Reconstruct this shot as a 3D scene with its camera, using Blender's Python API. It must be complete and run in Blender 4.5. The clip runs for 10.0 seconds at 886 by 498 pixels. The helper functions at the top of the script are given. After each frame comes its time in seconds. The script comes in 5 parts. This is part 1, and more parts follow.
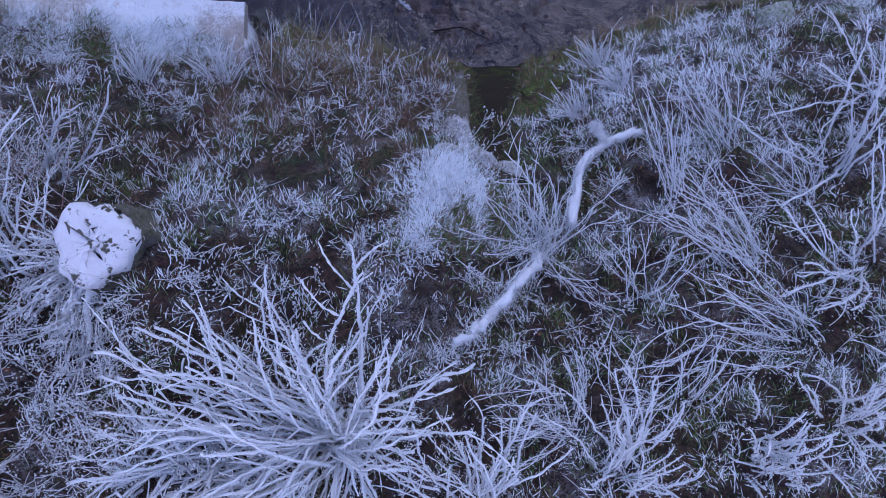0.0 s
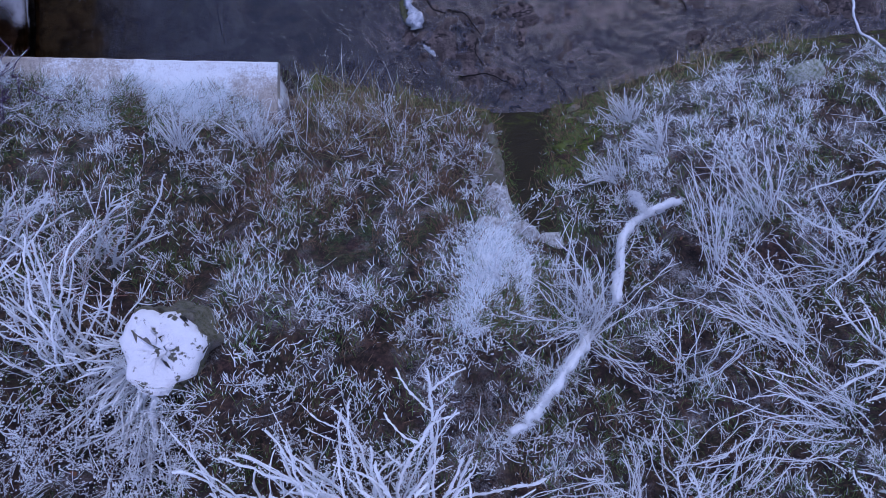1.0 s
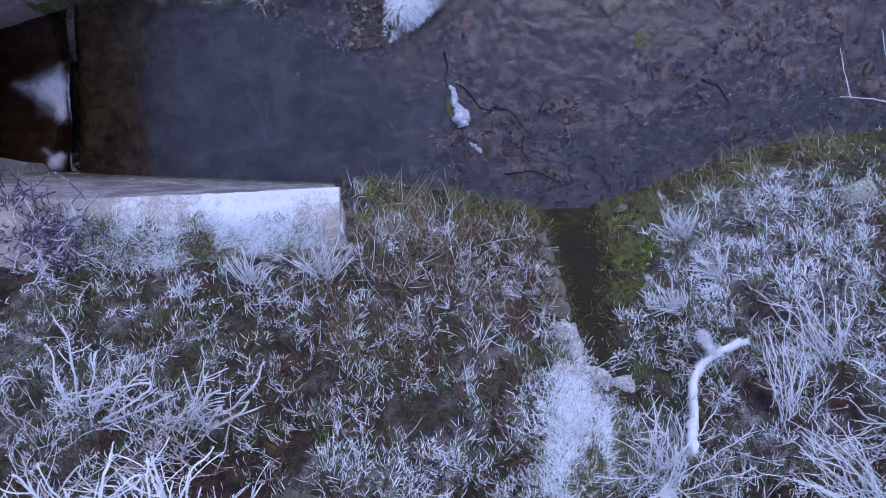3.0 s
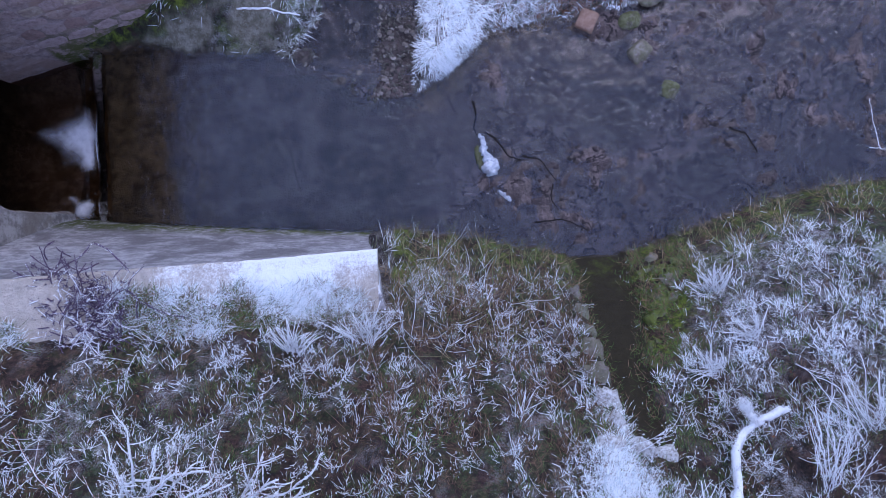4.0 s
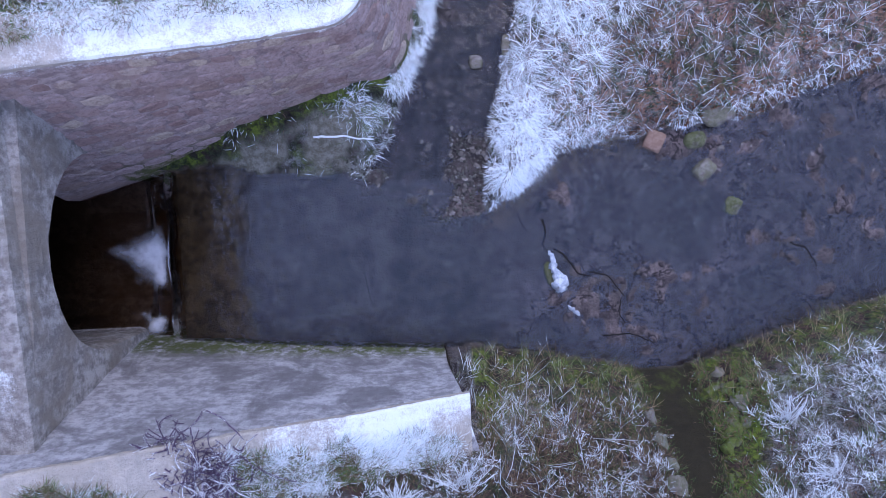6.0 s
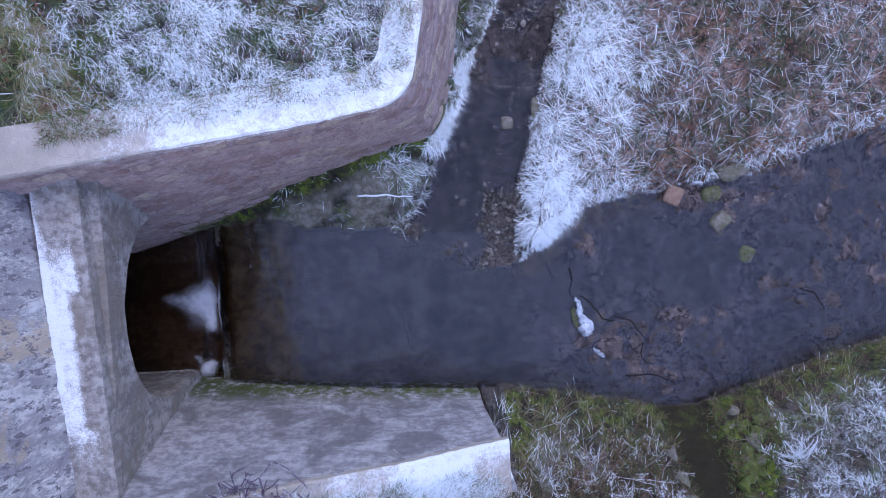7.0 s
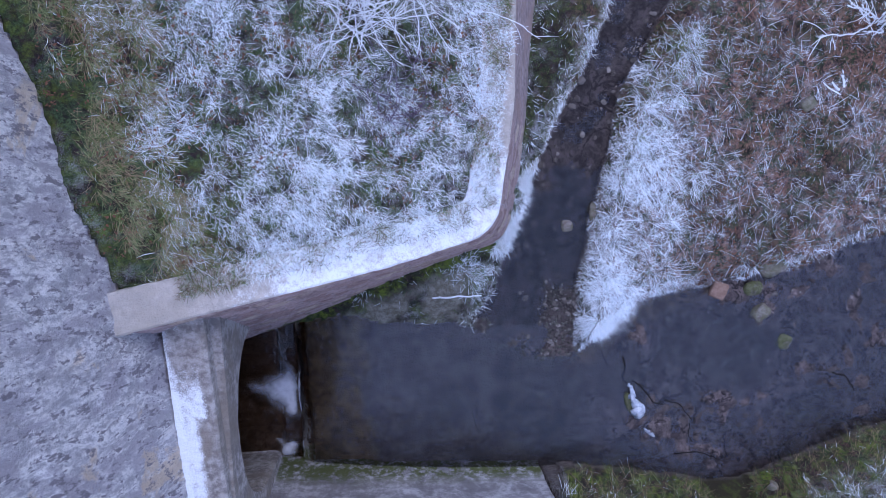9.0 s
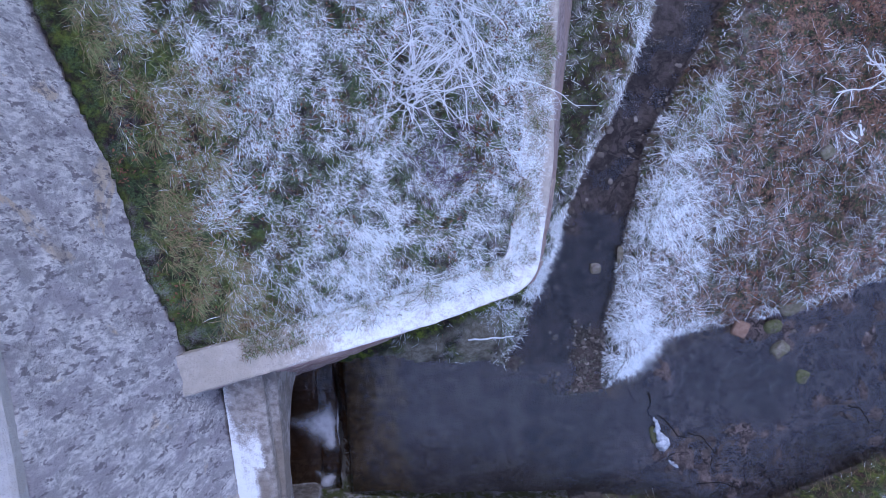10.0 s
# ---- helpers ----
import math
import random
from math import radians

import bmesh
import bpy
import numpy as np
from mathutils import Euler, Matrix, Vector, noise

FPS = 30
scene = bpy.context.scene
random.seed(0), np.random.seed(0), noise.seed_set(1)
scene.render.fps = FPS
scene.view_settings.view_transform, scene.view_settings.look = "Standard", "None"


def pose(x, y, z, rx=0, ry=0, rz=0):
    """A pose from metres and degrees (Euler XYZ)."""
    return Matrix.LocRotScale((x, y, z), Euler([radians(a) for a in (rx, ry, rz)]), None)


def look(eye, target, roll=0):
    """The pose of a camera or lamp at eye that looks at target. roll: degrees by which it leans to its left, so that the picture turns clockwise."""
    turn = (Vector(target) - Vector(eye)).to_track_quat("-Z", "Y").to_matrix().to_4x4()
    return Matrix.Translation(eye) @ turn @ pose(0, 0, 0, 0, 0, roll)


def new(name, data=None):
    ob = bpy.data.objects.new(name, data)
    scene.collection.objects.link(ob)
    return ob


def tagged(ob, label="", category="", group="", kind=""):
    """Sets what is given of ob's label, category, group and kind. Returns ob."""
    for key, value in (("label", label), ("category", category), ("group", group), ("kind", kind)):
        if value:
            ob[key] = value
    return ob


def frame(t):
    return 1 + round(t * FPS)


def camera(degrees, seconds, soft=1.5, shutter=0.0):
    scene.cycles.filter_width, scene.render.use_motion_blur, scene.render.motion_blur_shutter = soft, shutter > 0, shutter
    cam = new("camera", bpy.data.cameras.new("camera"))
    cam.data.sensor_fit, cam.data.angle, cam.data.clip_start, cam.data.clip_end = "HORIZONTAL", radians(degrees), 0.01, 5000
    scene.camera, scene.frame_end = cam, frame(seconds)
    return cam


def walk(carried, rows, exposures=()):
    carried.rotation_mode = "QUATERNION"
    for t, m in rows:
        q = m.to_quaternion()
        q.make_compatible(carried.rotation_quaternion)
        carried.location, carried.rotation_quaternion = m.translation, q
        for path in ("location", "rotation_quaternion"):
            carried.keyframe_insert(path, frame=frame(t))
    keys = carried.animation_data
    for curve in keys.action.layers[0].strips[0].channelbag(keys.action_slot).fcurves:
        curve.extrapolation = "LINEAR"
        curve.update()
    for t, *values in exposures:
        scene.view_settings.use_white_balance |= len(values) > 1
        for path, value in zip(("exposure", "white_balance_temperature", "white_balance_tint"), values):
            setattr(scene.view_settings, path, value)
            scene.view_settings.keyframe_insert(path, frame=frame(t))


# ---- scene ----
cam = camera(64.6, 10.0, soft=0.8)
ROWS = [
    (0, 0.226, 1.333, 7.035, 1.49, 1.9, -0.13),
    (0.5, 0.048, 1.634, 7.07, 0.97, 1.64, -0.42),
    (1, -0.12, 1.916, 7.102, 0.51, 1.29, -0.67),
    (1.5, -0.285, 2.207, 7.13, 0.17, 0.98, -0.91),
    (2, -0.422, 2.486, 7.155, -0.17, 0.79, -1.13),
    (2.5, -0.569, 2.799, 7.181, -0.65, 0.5, -1.28),
    (4, -1.04, 3.692, 7.223, -1.73, 0.01, -1.84),
    (4.5, -1.26, 4.03, 7.222, -2.23, -0.41, -1.97),
    (5, -1.447, 4.384, 7.224, -2.58, -0.57, -2.17),
    (5.5, -1.698, 4.797, 7.213, -3.09, -1.14, -2.31),
    (7, -2.309, 5.812, 7.793, -3.93, -1.73, -2.78),
    (7.5, -2.533, 6.171, 7.945, -4.28, -2.02, -2.9),
    (8, -2.716, 6.513, 8.08, -4.63, -2.09, -3.03),
    (8.5, -2.946, 6.846, 8.193, -4.86, -2.43, -3.05),
    (9, -3.161, 7.21, 8.308, -5.25, -2.62, -3.08),
    (9.5, -3.354, 7.555, 8.445, -5.61, -2.68, -3.24),
    (10, -3.596, 7.893, 8.569, -5.92, -2.93, -3.3),
]
walk(cam, [(t, pose(x, y, z, rx, ry, rz)) for t, x, y, z, rx, ry, rz in ROWS],
     exposures=((0.0, -0.33, 5800, 31), (2.5, 0.20, 6060, 30), (4.0, 0.48, 6150, 26), (5.0, 0.74, 6180, 24), (7.5, 0.46, 6170, 24), (10.0, 0.36, 6050, 24)))

# ---- light: bright overcast sky ----
world = bpy.data.worlds.new("overcast_sky")
scene.world = world
world.use_nodes = True
wn = world.node_tree.nodes
sky = wn.new("ShaderNodeTexSky")
sky.sky_type, sky.sun_disc = "NISHITA", False
sky.sun_elevation, sky.sun_rotation, sky.air_density, sky.dust_density = radians(32), radians(200), 1.0, 1.0
wn["Background"].inputs["Strength"].default_value = 0.15
cloud = wn.new("ShaderNodeVectorMath")  # an even veil of cloud over the whole sky
cloud.operation = "ADD"
cloud.inputs[1].default_value = (1.8, 2.4, 4.4)
world.node_tree.links.new(sky.outputs["Color"], cloud.inputs[0])
world.node_tree.links.new(cloud.outputs[0], wn["Background"].inputs["Color"])
sun = new("sun", bpy.data.lights.new("sun", "SUN"))
sun.data.energy, sun.data.angle, sun.data.color = 0.95, radians(44), (1.0, 0.94, 0.87)
sun.matrix_world = look((0, 0, 0), (-0.22, -0.62, -0.72))

# ---- materials ----


class Nodes:
    """Short ways to wire a node material."""

    def __init__(self, name):
        self.mat = bpy.data.materials.new(name)
        self.mat.use_nodes = True
        self.n, self.l = self.mat.node_tree.nodes, self.mat.node_tree.links
        self.bsdf = self.n["Principled BSDF"]
        self.pos = self.n.new("ShaderNodeNewGeometry").outputs["Position"]

    def put(self, socket, value):
        if hasattr(value, "links"):
            self.l.new(value, socket)
        else:
            socket.default_value = value

    def noise(self, scale, detail=6.0, rough=0.6, distort=0.0, vector=None):
        k = self.n.new("ShaderNodeTexNoise")
        k.inputs["Scale"].default_value, k.inputs["Detail"].default_value = scale, detail
        k.inputs["Roughness"].default_value, k.inputs["Distortion"].default_value = rough, distort
        self.l.new(vector or self.pos, k.inputs["Vector"])
        return k.outputs["Fac"]

    def cells(self, scale, feature="F1"):
        k = self.n.new("ShaderNodeTexVoronoi")
        k.feature = feature
        k.inputs["Scale"].default_value = scale
        self.l.new(self.pos, k.inputs["Vector"])
        return k.outputs["Distance"]

    def attr(self, name):
        k = self.n.new("ShaderNodeAttribute")
        k.attribute_name = name
        return k.outputs["Fac"]

    def island(self):
        return self.n.new("ShaderNodeNewGeometry").outputs["Random Per Island"]

    def any_object(self):
        return self.n.new("ShaderNodeObjectInfo").outputs["Random"]

    def up(self):
        k = self.n.new("ShaderNodeSeparateXYZ")
        self.l.new(self.n.new("ShaderNodeNewGeometry").outputs["Normal"], k.inputs[0])
        return k.outputs["Z"]

    def math(self, op, a, b=0.0):
        k = self.n.new("ShaderNodeMath")
        k.operation = op
        self.put(k.inputs[0], a)
        self.put(k.inputs[1], b)
        return k.outputs[0]

    def span(self, value, lo, hi, a=0.0, b=1.0):
        k = self.n.new("ShaderNodeMapRange")
        k.interpolation_type = "SMOOTHSTEP"
        for i, v in enumerate((value, lo, hi, a, b)):
            self.put(k.inputs[i], v)
        return k.outputs[0]

    def mix(self, f, a, b):
        k = self.n.new("ShaderNodeMix")
        k.data_type = "RGBA"
        self.put(k.inputs[0], f)
        for socket, c in ((k.inputs[6], a), (k.inputs[7], b)):
            self.put(socket, (*c, 1.0) if isinstance(c, tuple) else c)
        return k.outputs[2]

    def done(self, colour, rough=0.8, bump=None, height=0.01, gloss=0.3):
        self.put(self.bsdf.inputs["Base Color"], (*colour, 1.0) if isinstance(colour, tuple) else colour)
        self.put(self.bsdf.inputs["Roughness"], rough)
        self.bsdf.inputs["Specular IOR Level"].default_value = gloss
        if bump is not None:
            k = self.n.new("ShaderNodeBump")
            k.inputs["Distance"].default_value = height
            self.l.new(bump, k.inputs["Height"])
            self.l.new(k.outputs["Normal"], self.bsdf.inputs["Normal"])
        return self.mat


FROST = (0.90, 0.95, 0.96)
RIME = (0.82, 0.87, 0.88)


def ground_material():
    k = Nodes("soil")
    fine, mid, big = k.noise(60), k.noise(11), k.noise(2.3)
    c = k.mix(k.span(mid, 0.38, 0.68), (0.011, 0.008, 0.007), (0.052, 0.031, 0.028))
    c = k.mix(k.span(big, 0.48, 0.62, 0.0, 0.6), c, (0.030, 0.016, 0.020))
    c = k.mix(k.math("MULTIPLY", k.span(k.noise(9, 7, 0.7, 0.4), 0.42, 0.58), k.attr("turf")), c, k.mix(k.span(k.noise(55, 5, 0.7), 0.35, 0.65), (0.016, 0.034, 0.013), (0.085, 0.140, 0.055)))
    c = k.mix(k.attr("wet"), c, k.mix(mid, (0.018, 0.014, 0.008), (0.05, 0.042, 0.02)))
    c = k.mix(k.math("MULTIPLY", k.span(k.math("ADD", k.math("MULTIPLY", k.noise(7, 8, 0.7), 0.45), k.math("MULTIPLY", k.noise(34, 6, 0.75), 0.55)), 0.46, 0.56), k.attr("litter")), c, k.mix(k.span(k.noise(24, 5, 0.7), 0.35, 0.65), (0.095, 0.050, 0.040), (0.30, 0.165, 0.110)))
    c = k.mix(k.math("MULTIPLY", k.span(k.noise(5, 7, 0.7), 0.42, 0.6), k.attr("moss")), c, k.mix(k.span(k.noise(16, 6, 0.7), 0.35, 0.65), (0.026, 0.038, 0.009), (0.165, 0.225, 0.024)))
    bed = k.mix(k.span(k.noise(6, 9, 0.78, 0.3), 0.38, 0.62), (0.066, 0.050, 0.049), (0.265, 0.207, 0.190))
    bed = k.mix(k.span(k.noise(24, 6, 0.7, 0.6), 0.52, 0.64, 0.0, 0.7), bed, (0.055, 0.042, 0.045))
    bed = k.mix(k.span(k.noise(55, 5, 0.65), 0.58, 0.70, 0.0, 0.5), bed, (0.34, 0.29, 0.275))
    bed = k.mix(k.span(k.noise(1.1, 5, 0.6, 0.4), 0.42, 0.62, 0.0, 0.7), bed, (0.095, 0.078, 0.070))
    crack = k.math("ABSOLUTE", k.math("SUBTRACT", k.noise(2.2, 7, 0.62, 0.5), 0.5))
    crack = k.math("MULTIPLY", k.span(crack, 0.024, 0.008), k.span(k.noise(1.5, 4), 0.42, 0.52))
    bed = k.mix(k.attr("brook"), bed, k.mix(k.span(k.noise(5, 9, 0.72, 0.3), 0.38, 0.62), (0.030, 0.024, 0.024), (0.095, 0.079, 0.075)))
    bed = k.mix(k.math("MULTIPLY", k.attr("mud"), 0.9), bed, k.mix(k.span(k.math("ADD", k.math("MULTIPLY", k.noise(2.2, 8, 0.7, 0.5), 0.6), k.math("MULTIPLY", k.noise(19, 7, 0.75), 0.4)), 0.42, 0.58), (0.034, 0.026, 0.024), (0.150, 0.128, 0.112)))
    bed = k.mix(k.math("MULTIPLY", crack, k.span(k.attr("mud"), 0.2, 0.9, 0.85, 0.25)), bed, (0.018, 0.014, 0.016))
    c = k.mix(k.attr("bed"), c, bed)
    # brown silt; at the sill its edge is painted where the sky reflection ends
    c = k.mix(k.attr("silt_no_sheen"), c, k.mix(k.span(k.noise(6, 7, 0.7, 0.5), 0.35, 0.65), (0.055, 0.034, 0.014), (0.25, 0.16, 0.070)))
    c = k.mix(k.attr("sand"), c, k.mix(k.span(k.noise(12, 7, 0.7), 0.36, 0.66), (0.17, 0.16, 0.115), (0.35, 0.34, 0.275)))
    fr = k.math("MULTIPLY", k.attr("frost"), k.span(k.math("ADD", k.math("MULTIPLY", k.noise(95, 5, 0.7), 0.65), k.math("MULTIPLY", mid, 0.35)), 0.45, 0.62))
    c = k.mix(fr, c, FROST)
    return k.done(c, k.span(k.attr("bed"), 0, 1, 0.9, 0.38), k.math("ADD", fine, k.math("MULTIPLY", mid, 2.0)), 0.03)


def concrete_material(name, light, dark, stain, frost_scale=9.0, grain=(1.6, 1.6, 11.0), hard=0.0):
    k = Nodes(name)
    fine, mid, big = k.noise(95, 4), k.noise(14, 8, 0.65), k.noise(2.1, 6, 0.6, 0.6)
    flat = k.n.new("ShaderNodeVectorMath")
    flat.operation = "MULTIPLY"
    flat.inputs[1].default_value = grain
    k.l.new(k.pos, flat.inputs[0])
    courses = k.noise(1.4, 6, 0.65, 0.3, flat.outputs[0])
    c = k.mix(k.span(k.math("ADD", k.math("MULTIPLY", mid, 0.55), k.math("MULTIPLY", courses, 0.45)), 0.38 + hard * 0.06, 0.63 - hard * 0.06), dark, light)
    c = k.mix(k.span(big, 0.46, 0.64, 0.0, 0.8), c, stain)
    c = k.mix(k.span(fine, 0.60, 0.72, 0.0, 0.5), c, (0.07, 0.065, 0.065))
    c = k.mix(k.math("MULTIPLY", k.attr("moss"), k.span(k.noise(9, 6, 0.7), 0.36, 0.56)), c, (0.075, 0.095, 0.018))
    fr = k.span(k.math("ADD", k.attr("frost"), k.math("MULTIPLY", k.math("SUBTRACT", k.math("ADD", k.math("MULTIPLY", k.noise(frost_scale, 8, 0.75), 0.6), k.math("MULTIPLY", k.noise(70, 4, 0.7), 0.4)), 0.5), 2.2)), 0.30, 0.85)
    c = k.mix(fr, c, FROST)
    pits = k.math("ADD", k.math("MULTIPLY", mid, 1.5), k.math("MULTIPLY", fine, 0.5))
    return k.done(c, 0.88, pits, 0.022)


def render_material():
    """Rough thrown render: grey with mauve and tan patches, pits and grains."""
    k = Nodes("rough_render")
    smear = k.n.new("ShaderNodeVectorMath")
    smear.operation = "MULTIPLY"
    smear.inputs[1].default_value = (0.75, 1.5, 0.75)
    k.l.new(k.pos, smear.inputs[0])
    thrown = smear.outputs[0]
    mid = k.math("ADD", k.math("MULTIPLY", k.noise(5.0, 9, 0.75, 0.3, thrown), 0.6), k.math("MULTIPLY", k.noise(17, 6, 0.7, 0.5, thrown), 0.4))
    c = k.mix(k.span(mid, 0.43, 0.57), (0.50, 0.485, 0.49), (0.95, 0.93, 0.90))
    c = k.mix(k.span(k.noise(2.4, 7, 0.7, 0.4, thrown), 0.48, 0.60, 0.0, 0.75), c, (0.47, 0.435, 0.465))
    c = k.mix(k.span(k.noise(1.1, 6, 0.68, 0.5), 0.57, 0.63, 0.0, 0.8), c, (0.74, 0.61, 0.45))
    c = k.mix(k.span(k.noise(0.9, 6, 0.7, 1.0), 0.55, 0.66, 0.0, 0.45), c, (0.30, 0.285, 0.30))
    c = k.mix(k.span(k.noise(10, 7, 0.72, 0.15, thrown), 0.53, 0.60, 0.0, 0.9), c, (0.255, 0.23, 0.25))
    c = k.mix(k.span(k.cells(28), 0.16, 0.05, 0.0, 0.4), c, (0.80, 0.76, 0.70))
    f = k.span(k.math("ADD", k.attr("frost"), k.math("MULTIPLY", k.math("SUBTRACT", k.noise(7, 8, 0.75), 0.5), 2.2)), 0.42, 0.95)
    c = k.mix(f, c, FROST)
    return k.done(c, 0.9, k.math("ADD", k.math("MULTIPLY", mid, 2.6), k.noise(48, 6, 0.7)), 0.05)


def blade_material(name, green, straw):
    k = Nodes(name)
    r = k.island()
    green, straw = k.mix(r, *green), k.mix(r, *straw)
    c = k.mix(k.span(k.attr("dry"), 0.4, 0.6), green, straw)
    own = k.math("MULTIPLY", k.math("SUBTRACT", k.math("FRACT", k.math("MULTIPLY", r, 37.0)), 0.5), 0.44)
    f = k.span(k.math("ADD", k.math("ADD", k.attr("frost"), own), k.math("MULTIPLY", k.math("SUBTRACT", k.noise(20, 4, 0.7), 0.5), 0.6)), 0.36, 0.59)
    return k.done(k.mix(f, c, k.mix(k.span(k.math("FRACT", k.math("MULTIPLY", r, 91.0)), 0.0, 0.6), (0.55, 0.66, 0.69), (0.91, 0.97, 0.98))), 0.75)


def stem_material(name, bark, cover):
    k = Nodes(name)
    n = k.math("ADD", k.math("MULTIPLY", k.noise(70, 4, 0.7), 0.7), k.math("MULTIPLY", k.noise(8, 4), 0.5))
    up = k.math("MULTIPLY", k.up(), 0.25)
    f = k.span(k.math("ADD", n, up), 0.64 - cover * 0.4, 0.76 - cover * 0.4)
    c = k.mix(k.noise(30), bark, tuple(v * 1.9 for v in bark))
    return k.done(k.mix(f, c, k.mix(k.span(k.noise(25, 5, 0.7), 0.35, 0.62), RIME, FROST)), 0.8, n, 0.012)


def stone_material():
    k = Nodes("stone")
    r = k.any_object()
    c = k.mix(k.math("POWER", r, 2.6), (0.060, 0.052, 0.046), (0.33, 0.30, 0.27))
    c = k.mix(k.span(k.noise(35, 6, 0.7), 0.4, 0.65), c, (0.13, 0.115, 0.10))
    return k.done(c, 0.7, k.noise(80, 4), 0.006)


def tinted_stone(name, a, b, mossy=0.0, frosty=0.0):
    k = Nodes(name)
    c = k.mix(k.span(k.noise(18, 7, 0.7), 0.35, 0.65), a, b)
    if mossy:
        c = k.mix(k.math("MULTIPLY", k.span(k.noise(7, 7, 0.7), 0.34, 0.54), mossy), c, k.mix(k.noise(60), (0.045, 0.062, 0.010), (0.15, 0.195, 0.022)))
    if frosty:
        c = k.mix(k.math("MULTIPLY", k.span(k.noise(40, 8, 0.8), 0.34, 0.6), frosty), c, FROST)
    return k.done(c, 0.85, k.noise(50, 6, 0.7), 0.015)


def water_material(name, tint, rough, bend_index=1.7):
    k = Nodes(name)
    k.n.remove(k.bsdf)
    clear, shine, both, edge = (k.n.new("ShaderNode" + s) for s in ("BsdfTransparent", "BsdfGlossy", "MixShader", "Fresnel"))
    clear.inputs["Color"].default_value = (*tint, 1.0)
    shine.inputs["Roughness"].default_value = rough
    edge.inputs["IOR"].default_value = bend_index
    b = k.n.new("ShaderNodeBump")
    b.inputs["Distance"].default_value, b.inputs["Strength"].default_value = 0.02, 0.6
    k.l.new(k.math("ADD", k.noise(14, 3, 0.5, 0.8), k.math("MULTIPLY", k.noise(2.2, 2), 3.0)), b.inputs["Height"])
    k.l.new(b.outputs["Normal"], shine.inputs["Normal"])
    k.l.new(b.outputs["Normal"], edge.inputs["Normal"])
    k.l.new(edge.outputs[0], both.inputs[0])
    k.l.new(clear.outputs[0], both.inputs[1])
    k.l.new(shine.outputs[0], both.inputs[2])
    k.l.new(both.outputs[0], k.n["Material Output"].inputs["Surface"])
    return k.mat


def plain_material(name, a, b, scale, rough=0.8):
    k = Nodes(name)
    return k.done(k.mix(k.span(k.noise(scale, 6, 0.7), 0.35, 0.65), a, b), rough, k.noise(scale * 3, 4), 0.008)


SOIL = ground_material()
CONCRETE = concrete_material("weathered_concrete", (0.50, 0.50, 0.515), (0.27, 0.265, 0.275), (0.17, 0.165, 0.17), 9.0, (2.2, 5.0, 8.0), 0.4)
RED_CONCRETE = concrete_material("reddish_concrete", (0.46, 0.37, 0.35), (0.24, 0.185, 0.175), (0.36, 0.255, 0.22))
TAN_CONCRETE = concrete_material("tan_concrete", (0.46, 0.43, 0.395), (0.22, 0.20, 0.18), (0.25, 0.215, 0.175), 9.0, (3.0, 5.0, 2.0), 0.5)
CREAM_CONCRETE = concrete_material("cream_concrete", (0.56, 0.51, 0.44), (0.40, 0.365, 0.315), (0.46, 0.41, 0.34))
RUBBLE = render_material()
COPING = concrete_material("smooth_concrete", (0.46, 0.46, 0.44), (0.36, 0.36, 0.35), (0.38, 0.36, 0.32))
ASPHALT = concrete_material("asphalt", (0.075, 0.075, 0.078), (0.045, 0.045, 0.047), (0.06, 0.058, 0.057))
BLADE = blade_material("frosted_grass_blade", ((0.026, 0.058, 0.016), (0.150, 0.250, 0.065)), ((0.042, 0.022, 0.017), (0.285, 0.180, 0.110)))
OLIVE_BLADE = blade_material("olive_grass_blade", ((0.090, 0.130, 0.045), (0.36, 0.43, 0.19)), ((0.11, 0.068, 0.034), (0.48, 0.36, 0.21)))
WHITE_STEM = stem_material("frosted_stem", (0.11, 0.068, 0.060), 0.43)
LILAC_STEM = stem_material("rimed_purple_stem", (0.19, 0.14, 0.215), 0.06)
BROWN_STEM = stem_material("brown_cane", (0.20, 0.095, 0.062), -0.12)
DARK_STEM = stem_material("bare_purple_stem", (0.070, 0.047, 0.080), -0.45)
STONE = stone_material()
DULL_MOSS = tinted_stone("olive_mossy_stone", (0.08, 0.075, 0.055), (0.20, 0.185, 0.15), 0.45)
RED_STONE = tinted_stone("red_sandstone", (0.26, 0.16, 0.115), (0.34, 0.23, 0.17))
MOSS_STONE = tinted_stone("mossy_stone", (0.10, 0.095, 0.075), (0.22, 0.20, 0.17), 0.9)
EDGE_STONE = tinted_stone("edging_stone", (0.16, 0.135, 0.115), (0.29, 0.26, 0.235), 0.35)
CHANNEL_STONE = tinted_stone("channel_stone", (0.085, 0.068, 0.055), (0.20, 0.175, 0.145), 0.45, 0.12)
FROST_STONE = tinted_stone("frosted_stone", (0.16, 0.14, 0.12), (0.29, 0.26, 0.23), 0.2, 0.6)
ICE = tinted_stone("white_ice", (0.36, 0.41, 0.47), (0.76, 0.81, 0.86))
WATER = water_material("stream_water", (0.92, 0.92, 0.94), 0.05)
# brown tint stands in for banks mirrored in the brook instead of sky
BROOK_WATER = water_material("brook_water", (0.84, 0.78, 0.74), 0.06, 1.62)
# tint carries the pool's depth and also the shade under the pipe
POOL = water_material("pool_water", (0.55, 0.42, 0.32), 0.06)
LEAF = plain_material("brown_leaf", (0.10, 0.048, 0.030), (0.27, 0.125, 0.070), 9)

# ---- mesh helpers ----
rng = np.random.default_rng(7)


